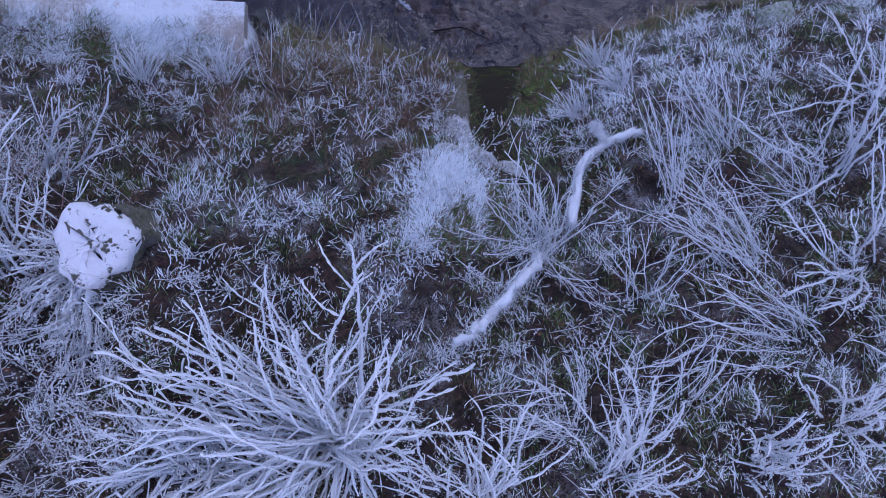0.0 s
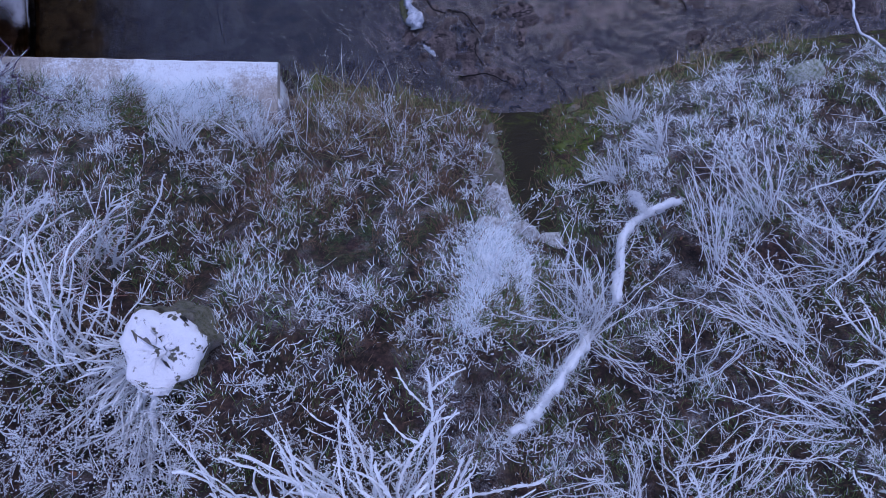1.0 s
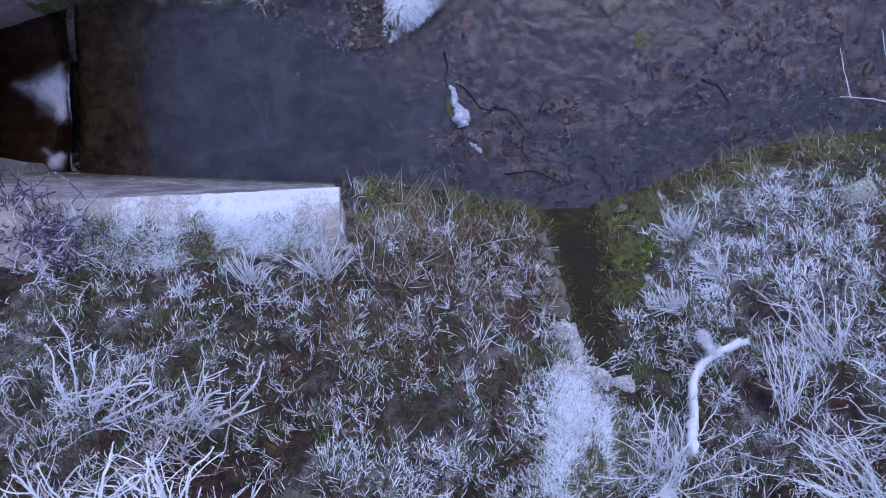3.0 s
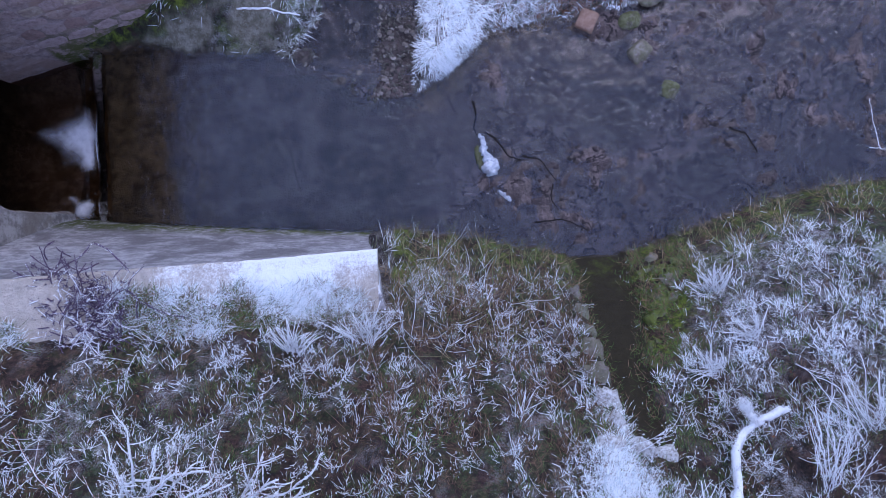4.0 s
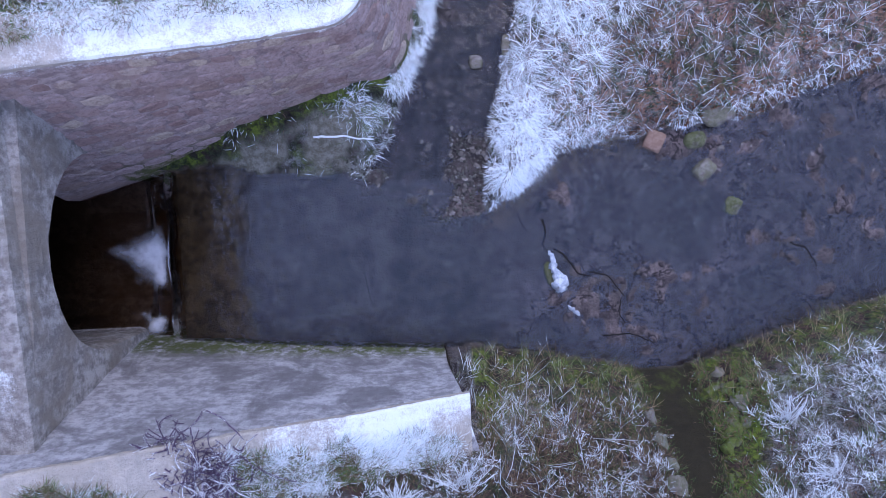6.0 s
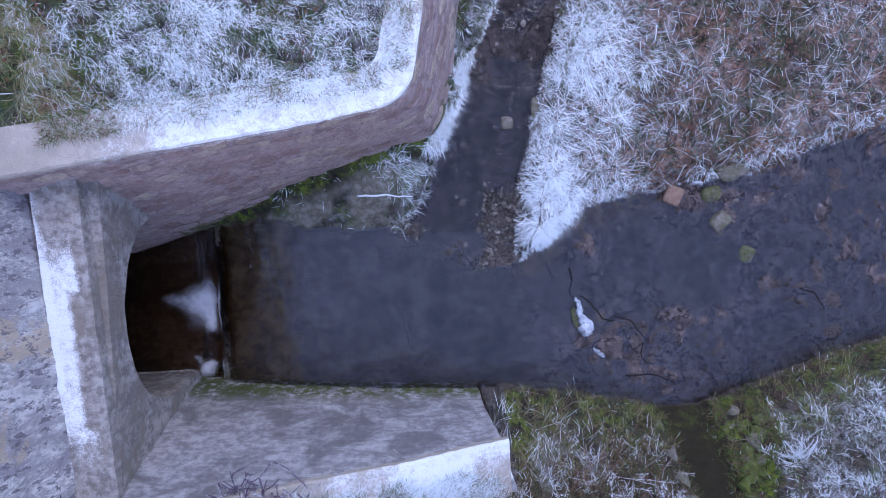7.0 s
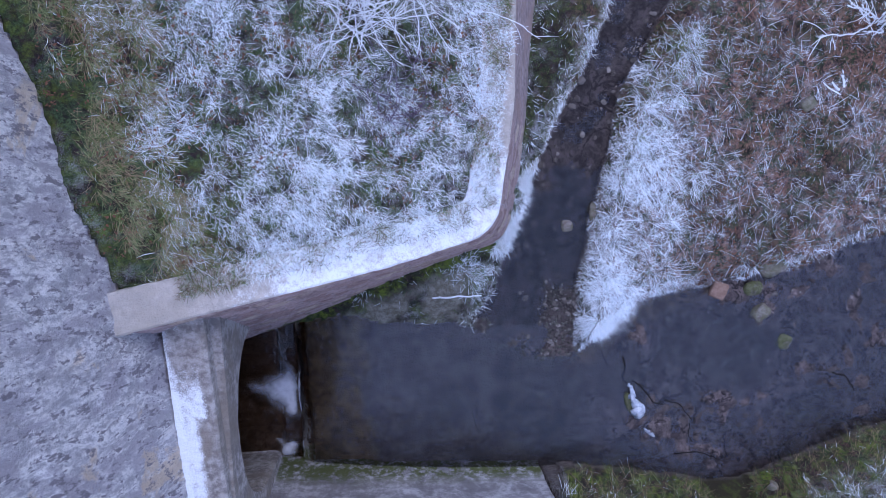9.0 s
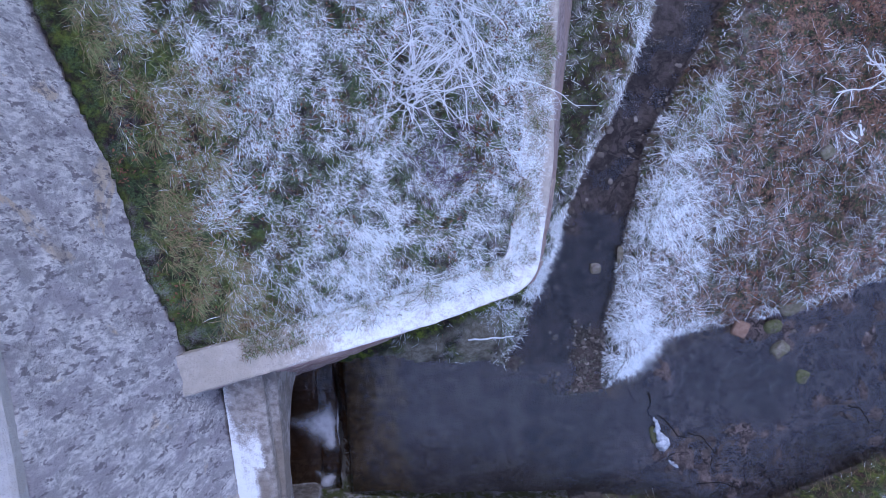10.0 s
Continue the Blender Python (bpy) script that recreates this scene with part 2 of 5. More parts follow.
def mesh_of(name, verts, quads=None, tris=None, smooth=False, **attrs):
    """A mesh from arrays; attrs are float values per vertex."""
    me = bpy.data.meshes.new(name)
    verts = np.asarray(verts, np.float32)
    quads = np.zeros((0, 4), np.int32) if quads is None else np.asarray(quads, np.int32).reshape(-1, 4)
    tris = np.zeros((0, 3), np.int32) if tris is None else np.asarray(tris, np.int32).reshape(-1, 3)
    me.vertices.add(len(verts))
    me.vertices.foreach_set("co", verts.ravel())
    loops = np.concatenate([quads.ravel(), tris.ravel()])
    me.loops.add(len(loops))
    me.loops.foreach_set("vertex_index", loops)
    start = np.concatenate([np.arange(len(quads)) * 4, len(quads) * 4 + np.arange(len(tris)) * 3])
    me.polygons.add(len(start))
    me.polygons.foreach_set("loop_start", start.astype(np.int32))
    me.update(calc_edges=True)
    me.polygons.foreach_set("use_smooth", np.full(len(start), smooth))
    for key, values in attrs.items():
        me.attributes.new(key, "FLOAT", "POINT").data.foreach_set("value", np.asarray(values, np.float32))
    return me


def put_mesh(name, me, material, parent=None, label="", category="", group="", kind=""):
    me.materials.clear()
    me.materials.append(material)
    ob = new(name, me)
    ob.parent = parent
    return tagged(ob, label, category, group, kind)


def empty(name, place, label, category, group="", kind=""):
    ob = new(name)
    ob.location, ob.empty_display_size = place, 0.1
    return tagged(ob, label, category, group, kind)


def step(e0, e1, x):
    t = np.clip((x - e0) / (e1 - e0), 0, 1)
    return t * t * (3 - 2 * t)


def fbm(x, y, scale=1.0, octaves=4, seed=0):
    """Smooth value noise in -1..1 on arrays."""
    out, amp, tot = 0.0, 1.0, 0.0
    for o in range(octaves):
        u, v = x * scale * 2 ** o + 17.3 * o + seed * 7.1, y * scale * 2 ** o - 9.7 * o + seed * 3.3
        i, j = np.floor(u), np.floor(v)
        f, g = u - i, v - j
        f, g = f * f * (3 - 2 * f), g * g * (3 - 2 * g)

        def val(a, b):
            q = np.sin(a * 127.1 + b * 311.7 + seed * 1.7) * 43758.5453
            return (q - np.floor(q)) * 2 - 1

        out = out + amp * ((val(i, j) * (1 - f) + val(i + 1, j) * f) * (1 - g) + (val(i, j + 1) * (1 - f) + val(i + 1, j + 1) * f) * g)
        tot += amp
        amp *= 0.5
    return out / tot


# ---- lie of the land ----
SOUTH = ((-9, 3.85), (-4.6, 3.83), (-1.88, 3.66), (-1.42, 3.70), (-1.0, 3.64), (-0.55, 3.54), (0.03, 3.42), (0.32, 3.35), (0.67, 3.36), (0.96, 3.42), (1.49, 3.60), (2.08, 3.81), (2.67, 3.96), (3.3, 4.03), (6, 4.3), (40, 6))
NORTH = ((-9, 5.6), (-4.9, 5.58), (-4.12, 5.69), (-3.6, 5.58), (-2.7, 5.50), (-2.44, 5.40), (-2.14, 5.13), (-1.69, 4.98), (-1.31, 5.06), (-0.86, 5.36), (-0.5, 5.69), (0.02, 5.76), (0.43, 5.79), (0.95, 5.93), (1.5, 5.92), (2.07, 6.17), (3.0, 6.42), (6, 7.1), (40, 12))
BROOK_W = ((5.0, -2.6), (5.6, -2.46), (5.87, -2.24), (6.49, -2.0), (6.9, -1.81), (7.45, -1.61), (8.12, -1.24), (8.64, -0.94), (9.1, -0.72), (9.82, -0.46), (14, 1.2))
BROOK_E = ((5.0, -1.35), (5.15, -1.31), (5.8, -1.25), (6.85, -1.0), (7.54, -0.77), (8.15, -0.68), (8.51, -0.42), (9.0, -0.13), (9.38, 0.14), (9.77, 0.32), (14, 2.0))


def line(table, v):
    """A bank's edge, ragged where the grass breaks away."""
    a = np.array(table)
    v = np.asarray(v, float)
    rag = 0.02 if table is SOUTH else 0.055
    return np.interp(v, a[:, 0], a[:, 1]) + rag * fbm(v, v * 0 + a[0, 1], 3.3, 4, 71)


def bank_profile(d):
    return np.interp(d, (-0.05, 0.0, 0.2, 0.6, 1.0, 1.5, 2.0, 2.5, 3.3, 5, 30), (0.0, 0.06, 0.46, 1.22, 1.70, 2.16, 2.52, 2.84, 3.22, 3.5, 3.7))


def south_top(x):
    """Height of the south wing wall's top."""
    return np.interp(x, (-5.35, -4.2, -3.4, -2.6, -1.65), (2.48, 2.105, 1.873, 1.66, 1.33))


def south_lip(x):
    """Front edge, seen from above, of the south wing wall's top."""
    return np.interp(x, (-5.35, -4.9, -3.4, -2.6, -1.65), (3.34, 3.365, 3.433, 3.457, 3.51))


def front_top(x):
    """Front edge, seen from above, of the north wing wall's top."""
    return np.interp(x, (-5.7, -4.9, -3.8, -2.6), (6.10, 6.235, 6.415, 6.65))


def east_top(y):
    return np.interp(y, (7.0, 7.9, 9.4, 12), (-2.33, -2.17, -2.06, -1.8))


def wall_foot(x):
    """Foot of the north wing wall."""
    return np.interp(x, (-5.6, -4.58, -3.42, -2.62, -2.3), (5.38, 5.67, 6.08, 6.34, 6.42))


def ditch_mid(y):
    return np.interp(y, (2.1, 2.55, 2.85, 3.4), (0.42, 0.43, 0.49, 0.51))


def ditch_half(y):
    return np.interp(y, (2.1, 2.55, 2.85, 3.4), (0.13, 0.165, 0.24, 0.31))


def parapet_x(y):
    return np.interp(y, (0, 3.86, 5.9, 6.05, 6.73, 7.4, 8.15, 9.6, 14), (-5.05, -5.09, -5.30, -5.36, -5.46, -5.67, -5.85, -6.27, -7.6))


def gravel_bar(x, y):
    """Two banks of gravel with the brook's arms between them."""
    n = 0.22 * fbm(x, y, 2.6, 4, 17)
    right = step(-1.78, -1.58, x + n) * step(6.15, 5.75, y + n)
    left = step(-2.12, -2.34, x + n) * step(5.78, 5.5, y + n)
    mid = step(0.16, 0.08, np.abs(x + 1.98 + 0.25 * (y - 5.3) + n)) * step(5.5, 5.3, y + n) * 0.8
    return np.maximum(np.maximum(right, left), mid)


def ground(x, y, zones=False):
    x, y = np.asarray(x, float), np.asarray(y, float)
    n1, n2 = fbm(x, y, 1.1, 4, 1), fbm(x, y, 5.0, 4, 2)
    ys, yn = line(SOUTH, x), line(NORTH, x)
    d = ys - y
    # stream bed
    sill = step(-3.72, -4.0, x + 0.14 * fbm(x, y, 3.5, 4, 14))
    riffle = step(-1.4, -0.4, x)
    ledge = np.abs(fbm(x, y, 1.7, 3, 12))
    bed = -0.10 + 0.03 * n1 + (0.015 + 0.045 * riffle) * n2 - 0.05 * step(0.25, 0.0, y - ys) - 0.06 * riffle * step(0.10, 0.0, ledge) + 0.090 * riffle - 0.09 * riffle * step(0.05, 0.4, fbm(x * 0.8, y * 1.2, 0.9, 4, 16))
    bed = bed + 0.045 * riffle * fbm(x, y, 11.0, 3, 19)
    bed = bed * (1 - sill) + (-0.215 + 0.012 * n2) * sill
    bed = np.where(x < -4.56, -0.62 + 0.03 * n2, bed)
    z = bed
    # south bank
    west = step(-1.2, -1.9, x)
    open_bank = bank_profile(d) + 0.36 * step(0.9, 2.0, d) * step(0.4, -0.6, x) - 0.1 * step(1.5, 2.6, x) * step(0.6, 1.6, d)
    behind = south_top(x) - 0.03 + np.interp(3.05 - y, (-0.6, 0, 0.6, 1.6, 2.6, 6, 30), (0, 0, 0.58, 1.42, 1.85, 2.05, 2.2)) * np.interp(x, (-5, -3), (0.75, 1.0))
    bank = open_bank * (1 - west) + behind * west
    bank = bank + (0.05 * n2 + 0.06 * n1) * step(0.1, 0.5, d)
    bank = bank + 0.34 * step(2.2, 1.3, y) * step(-0.7, -1.4, x)
    bank = bank + 0.22 * np.exp(-((x + 1.62) ** 2 + (y - 1.45) ** 2) / 0.25)
    bank = bank + 0.42 * np.exp(-((x - 0.22) ** 2 / 0.20 + (y - 1.8) ** 2 / 0.30)) + 0.12 * step(1.7, 1.0, y) * step(-0.8, 0.0, x)
    bank = bank + 0.14 * np.exp(-((x - 1.8) ** 2 + (y - 2.8) ** 2) / 0.2)
    bank = bank - 0.38 * step(-1.38, -1.62, x) * step(3.12, 3.36, y)
    dm = np.abs(x - ditch_mid(y))
    wide = ditch_half(y) + 0.03 * n2
    cut = step(wide + 0.07, wide - 0.02, dm) * step(1.95, 2.15, y)
    bank = bank - 0.15 * cut * step(-0.1, 0.25, d)
    south = np.where((x < -1.74) & (y > 3.24), bed, bank)
    z = np.where(d > 0, south, z)
    # north side
    dn = y - yn
    w, e = line(BROOK_W, y), line(BROOK_E, y)
    brook = -0.058 + 0.055 * n2 + 0.03 * n1 + 0.085 * step(6.4, 7.6, y)
    brook = brook + 0.085 * gravel_bar(x, y)
    inn = np.minimum(x - e, dn * 0.9)
    spit = 0.03 + 0.20 * step(0.0, 0.22, inn) + 0.05 * n1 + 0.035 * n2 + 0.02 * np.clip(y - 5, 0, 30)
    outw = np.minimum(w - x, dn)
    shelf = 0.02 + 0.26 * step(0.0, 0.45, outw) + 0.03 * n2
    nn = np.where(x > e, spit, np.where(x < w, shelf, brook))
    z = np.where((dn > 0) & (d < 0), nn, z)
    inside = (y > front_top(x) + 0.16) & (x < east_top(y) - 0.14) & (d < 0)
    terrace = 1.56 + 0.16 * (-2.4 - x) + 0.07 * np.clip(y - 7, -1, 30) + 0.05 * n1 + 0.03 * n2
    terrace = terrace + np.interp(x, (-5.7, -4.58, -3.45, -2.6), (0.40, 0.29, 0.12, 0.0)) * step(8.0, 6.5, y)
    terrace = terrace + 0.36 * step(6.5, 7.5, y) * step(-2.9, -4.2, x)
    z = np.where(inside, terrace, z)
    out_w = x < parapet_x(y) - 0.25
    under = (y > 3.7) & (y < 6.0) & (x > -10.5) & (x < -4.56)
    z = np.where(under & (x < -4.9), -0.62, z)
    z = np.where(out_w & ~under, 2.2, z)
    z = np.where((x < parapet_x(y) - 0.75) & ~under, 3.6, z)
    if not zones:
        return z
    wet = (d <= 0.0) & (dn <= 0.0)
    is_brook = (dn > 0) & (d < 0) & (x > w) & (x < e)
    return z, dict(d=d, dn=dn, ditch=cut * (d > -0.1), bed=(wet | is_brook), brook=is_brook, inside=inside & ~out_w, spit=(dn > 0) & (x >= e) & (d < 0), shelf=(dn > 0) & (x <= w) & ~inside & (d < 0), south=(d > 0) & ~((x < -1.5) & (y > 3.02)), sill=sill, n1=n1, n2=n2, out=out_w)


# ---- end of the land ----


def axis(lo, hi, fine, far):
    a = np.arange(lo, hi + fine / 2, fine)
    g = np.geomspace(fine * 2, far, 64)
    return np.concatenate([(lo - g)[::-1], a, hi + g])


def frost_at(x, y, q):
    """How thick the rime lies, 0 to 1."""
    n = fbm(x, y, 1.6, 4, 5) * 0.3 + fbm(x, y, 6.0, 3, 15) * 0.55
    f = np.full(np.shape(x), 0.30)
    f = np.where(q["south"], 0.0 + 0.44 * step(0.7, 1.3, x) * step(1.6, 0.7, q["d"]) * (1 - 0.75 * step(2.1, 2.9, x)) + 0.04 * step(0.0, 0.8, x), f)
    f = np.where(q["spit"], 0.22 - 0.16 * step(7.8, 9.0, y) + 0.74 * step(1.25, 0.50, x - line(BROOK_E, y) + 1.1 * n) * step(8.1, 6.8, y) + 0.42 * step(0.30, 0.05, q["dn"] + 0.25 * n) * step(2.6, 1.4, x), f)
    f = np.where(q["inside"], 0.37 - 0.80 * step(1.0, 0.25, x - parapet_x(y) + 0.35 * n) + 0.42 * step(0.8, 0.1, np.minimum(y - front_top(x), east_top(y) - x)), f)
    f = np.where(q["shelf"], 0.16 + 0.30 * step(0.40, 0.10, line(BROOK_W, y) - x) + 0.25 * step(0.15, 0.03, line(BROOK_W, y) - x), f)
    f = np.where(q["spit"], f + 0.75 * np.exp(-((x + 0.50) ** 2 + (y - 8.38) ** 2) / 0.03), f)
    # rime thinned under the terrace shrub to paint the shade below its stems
    f = np.where(q["inside"], f - 0.38 * np.exp(-((x + 3.45) ** 2 + (y - 8.65) ** 2) / 0.32), f)
    mound = 0.6 * step(0.13, -0.12, np.maximum(np.abs(x - 0.16) - (2.3 - y) * 0.45, 1.5 - y) + 0.22 * fbm(x, y, 4.5, 4, 33))
    f = np.maximum(f, 1.0 * mound * q["south"])
    return np.clip(f + n, 0, 1) * (1 - q["ditch"]) * step(0.10, 0.45, np.where(q["south"], q["d"], 1.0))


def land():
    xs, ys = axis(-7.2, 4.8, 0.038, 420), axis(-1.6, 11.0, 0.038, 420)
    gx, gy = np.meshgrid(xs, ys)
    z, q = ground(gx, gy, True)
    nx, ny = len(xs), len(ys)
    i = np.arange(nx * ny).reshape(ny, nx)
    quads = np.stack([i[:-1, :-1], i[:-1, 1:], i[1:, 1:], i[1:, :-1]], -1).reshape(-1, 4)
    bed = q["bed"] * 1.0
    off = gx - ditch_mid(gy)
    pitched = step(-0.02, 0.06, off - ditch_half(gy)) * step(0.62, 0.42, off - ditch_half(gy) - 0.45 * fbm(gx, gy, 2.6, 4, 91)) * step(2.4, 2.6, gy) * q["south"]
    moss = np.clip(0.55 * step(0.65, 0.1, q["d"]) * q["south"] - 0.35 * q["ditch"] + 1.0 * pitched + q["shelf"] * (0.95 * step(6.7, 6.4, gy) + 0.2) + 0.9 * step(-1.1, -1.4, gx) * step(3.0, 3.3, gy) * q["south"] + 0.10 * q["inside"] + 0.32 * q["inside"] * step(1.3, 0.3, gx - parapet_x(gy)) + 0.08, 0, 1)
    litter = (0.5 - 0.22 * q["south"] + 1.3 * q["spit"] * step(0.2, 1.3, gx - line(BROOK_E, gy)) * step(-0.40, 0.2, fbm(gx, gy, 1.9, 4, 62))) * ~q["bed"] * (1 - q["ditch"])
    beside = step(0.42, 0.05, -q["dn"] + 0.15 * fbm(gx, gy, 3.0, 3, 31)) * step(-1.5, -1.2, gx) * step(0.6, 0.1, gx)
    # sill part stands in for water without sky sheen; beside the spit, brown bed
    silt_no_sheen = np.maximum(q["sill"], 0.7 * beside) * (q["bed"] & ~q["brook"])
    foot = wall_foot(gx) - gy
    near = q["shelf"] & (gx > -4.6) & (gx < -2.1) & (gy < 6.6)
    sand = near * step(0.04, 0.26, foot + 0.12 * fbm(gx, gy, 4, 4, 22)) * step(-2.3, -2.8, gx + 0.3 * fbm(gx, gy, 3, 4, 2)) * step(-0.45, 0.15, fbm(gx, gy, 4.5, 4, 23))
    litter = litter * ~near * (1 - step(-1.1, -1.4, gx) * step(3.0, 3.3, gy))
    moss = np.where(near, np.maximum(step(0.15, 0.03, foot + 0.10 * fbm(gx, gy, 5, 3, 3)), 0.6 * step(-0.1, 0.25, fbm(gx, gy, 3.5, 4, 24))), moss)
    turf = np.clip((q["south"] * step(1.4, 2.3, gy) * (0.45 + 0.7 * fbm(gx, gy, 1.3, 3, 61)) * step(-4.6, -3.2, gx) + 0.85 * q["inside"] + 0.4 * q["shelf"] + 0.55 * q["spit"]) * ~q["bed"] * (1 - q["ditch"]), 0, 1)
    mud = np.clip(step(-0.5, -1.5, gx + 0.4 * fbm(gx, gy, 1.5, 3, 4)) * (0.75 + 0.5 * fbm(gx, gy, 1.0, 4, 6)), 0, 1) * (1 - q["sill"]) * q["bed"] * ~q["brook"]
    mud = np.maximum(mud, 0.85 * step(0.12, 0.42, fbm(gx * 0.8, gy * 1.2, 0.9, 4, 16)) * q["bed"] * ~q["brook"] * step(-1.0, -0.3, gx)) * (1 - beside)
    fr = frost_at(gx, gy, q) * (1 - 0.30 * q["inside"]) * (1 - 0.45 * q["spit"]) * ~q["bed"] * (1 - pitched) * (1 - 0.9 * sand) * (1 - 0.9 * near * step(0.2, 0.1, foot))
    me = mesh_of("ground", np.stack([gx, gy, z], -1).reshape(-1, 3), quads, None, True, bed=bed.ravel(), moss=moss.ravel(), litter=litter.ravel(), silt_no_sheen=silt_no_sheen.ravel(), mud=mud.ravel(), wet=q["ditch"].ravel(), turf=turf.ravel(), sand=sand.ravel(), brook=(q["brook"] * step(5.1, 5.6, gy)).ravel(), frost=fr.ravel())
    put_mesh("ground", me, SOIL, None, "dark brown soil banks and stony stream bed with rime", "ground", "", "structure")


land()

# ---- water ----


def draw_down(x):
    """The stream's surface sinks towards the sill."""
    return np.interp(x, (-4.75, -4.56, -4.2, -3.8, -3.4, -2.8), (-0.19, -0.16, -0.105, -0.056, -0.022, 0.0))


def water_sheets():
    xs = np.concatenate([np.arange(-4.56, 3.6, 0.08), np.geomspace(3.7, 38, 14)])
    low, high = line(SOUTH, xs) - 0.12, line(NORTH, xs) + 0.10
    high = np.where((xs > -2.85) & (xs < -1.1), np.maximum(high, 5.45), high)
    k = np.linspace(0, 1, 10)
    v = np.stack([np.repeat(xs, 10), (low[:, None] * (1 - k) + high[:, None] * k).ravel(), np.repeat(draw_down(xs), 10)], -1)
    i = np.arange(len(v)).reshape(-1, 10)
    q = np.stack([i[:-1, :-1], i[1:, :-1], i[1:, 1:], i[:-1, 1:]], -1)
    put_mesh("stream_water", mesh_of("stream_water", v, q, None, True), WATER, None, "clear shallow stream water reflecting the sky", "water", "", "structure")
    ys = np.arange(5.3, 13, 0.15)
    w, e = line(BROOK_W, ys) - 0.1 - 0.2 * (ys < 5.7), line(BROOK_E, ys) + 0.1
    k = np.linspace(0, 1, 6)
    v = np.stack([(w[:, None] * (1 - k) + e[:, None] * k).ravel(), np.repeat(ys, 6), np.repeat(0.004 + 0.004 * (ys - 5.3), 6)], -1)
    i = np.arange(len(v)).reshape(-1, 6)
    q = np.stack([i[:-1, :-1], i[:-1, 1:], i[1:, 1:], i[1:, :-1]], -1)
    put_mesh("brook_water", mesh_of("brook_water", v, q, None, True), BROOK_WATER, None, "thin brook water running over dark mud, tinted brown for its weak sky reflection", "water", "", "structure")
    # the fall over the sill into the pipe
    ys = np.arange(3.6, 5.9, 0.05)
    prof = ((-4.55, -0.158), (-4.58, -0.163), (-4.63, -0.18), (-4.67, -0.21), (-4.70, -0.27), (-4.72, -0.34))
    v = np.array([(x + 0.01 * math.sin(y * 9), y, z) for y in ys for x, z in prof])
    i = np.arange(len(v)).reshape(len(ys), len(prof))
    q = np.stack([i[:-1, :-1], i[:-1, 1:], i[1:, 1:], i[1:, :-1]], -1)
    put_mesh("water_fall", mesh_of("water_fall", v, q, None, True), POOL, None, "thin sheet of water falling over the sill", "water", "", "structure")
    v = [(-4.62, 3.5, -0.29), (-4.62, 6.1, -0.29), (-11, 6.1, -0.29), (-11, 3.5, -0.29)]
    put_mesh("pool_water", mesh_of("pool_water", v, [(0, 1, 2, 3)]), POOL, None, "pool water inside the culvert pipe, tinted dark for its depth and the pipe's shade", "water", "", "structure")


water_sheets()

# ---- concrete works ----


def rough_up(v, amount, scale):
    out = []
    for p in v:
        q = Vector(p)
        out.append(q + amount * (noise.noise_vector(q * scale) + 0.5 * noise.noise_vector(q * scale * 3.1)))
    return np.array(out)


def solid(sections, around, along, amount=0.012, scale=6.0):
    """A closed body through cross-sections of equal count, each side cut into small faces. Returns verts, quads, tris and the shares along and round."""
    s = np.array(sections, float)
    dist = np.concatenate([[0], np.cumsum(np.linalg.norm(np.diff(s.mean(1), axis=0), axis=1))])
    t = np.linspace(0, dist[-1], along)
    s = np.stack([np.stack([np.interp(t, dist, s[:, m, c]) for c in range(3)], -1) for m in range(s.shape[1])], 1)
    rings = []
    for ring in s:
        pts = []
        for a, b in zip(ring, np.roll(ring, -1, 0)):
            k = max(2, int(np.linalg.norm(s[0][0] - s[0][1]) / around)) if around else 1
            pts += [a + (b - a) * j / k for j in range(k)]
        rings.append(pts)
    v = np.array(rings)
    n, m = v.shape[:2]
    i = np.arange(n * m).reshape(n, m)
    j = np.roll(i, -1, 1)
    q = np.stack([i[:-1], j[:-1], j[1:], i[1:]], -1).reshape(-1, 4)
    flat = v.reshape(-1, 3)
    ends = np.stack([v[0].mean(0), v[-1].mean(0)])
    tris = [(n * m, j[0][c], i[0][c]) for c in range(m)] + [(n * m + 1, i[-1][c], j[-1][c]) for c in range(m)]
    flat = np.concatenate([flat, ends])
    return rough_up(flat, amount, scale), q, np.array(tris)


def wing_wall(name, sections, material, label, along, frost, moss):
    v, q, t = solid(sections, 0.05, along, 0.007)
    v = rough_up(v, 0.006, 17)
    f = np.array([frost(*p) for p in v])
    m = np.array([moss(*p) for p in v])
    return put_mesh(name, mesh_of(name, v, q, t, False, frost=f, moss=m), material, None, label, "wall", "", "structure")


def south_frost(x, y, z):
    top = step(-0.05, 0.0, np.array(z - south_top(x)))
    a = float(top) * (0.85 * float(step(-4.3, -2.7, np.array(x))) * float(step(3.06, 3.30, np.array(y))) + 0.10)
    return a + 0.14 * (z > 0.4)


def north_frost(x, y, z):
    edge = np.interp(x, (-5.7, -4.58, -3.45, -2.6), (2.50, 2.24, 1.89, 1.6)) if y < 6.95 else 1.60 + 0.03 * (y - 7)
    return float(z > edge - 0.06) * (0.42 + 0.40 * float(step(-5.2, -3.6, np.array(x))) - 0.62 * float(step(7.2, 7.9, np.array(y)))) + 0.05


def low_moss(x, y, z):
    return 0.95 * float(step(0.42, 0.10, np.array(z))) * float(x > -4.95)


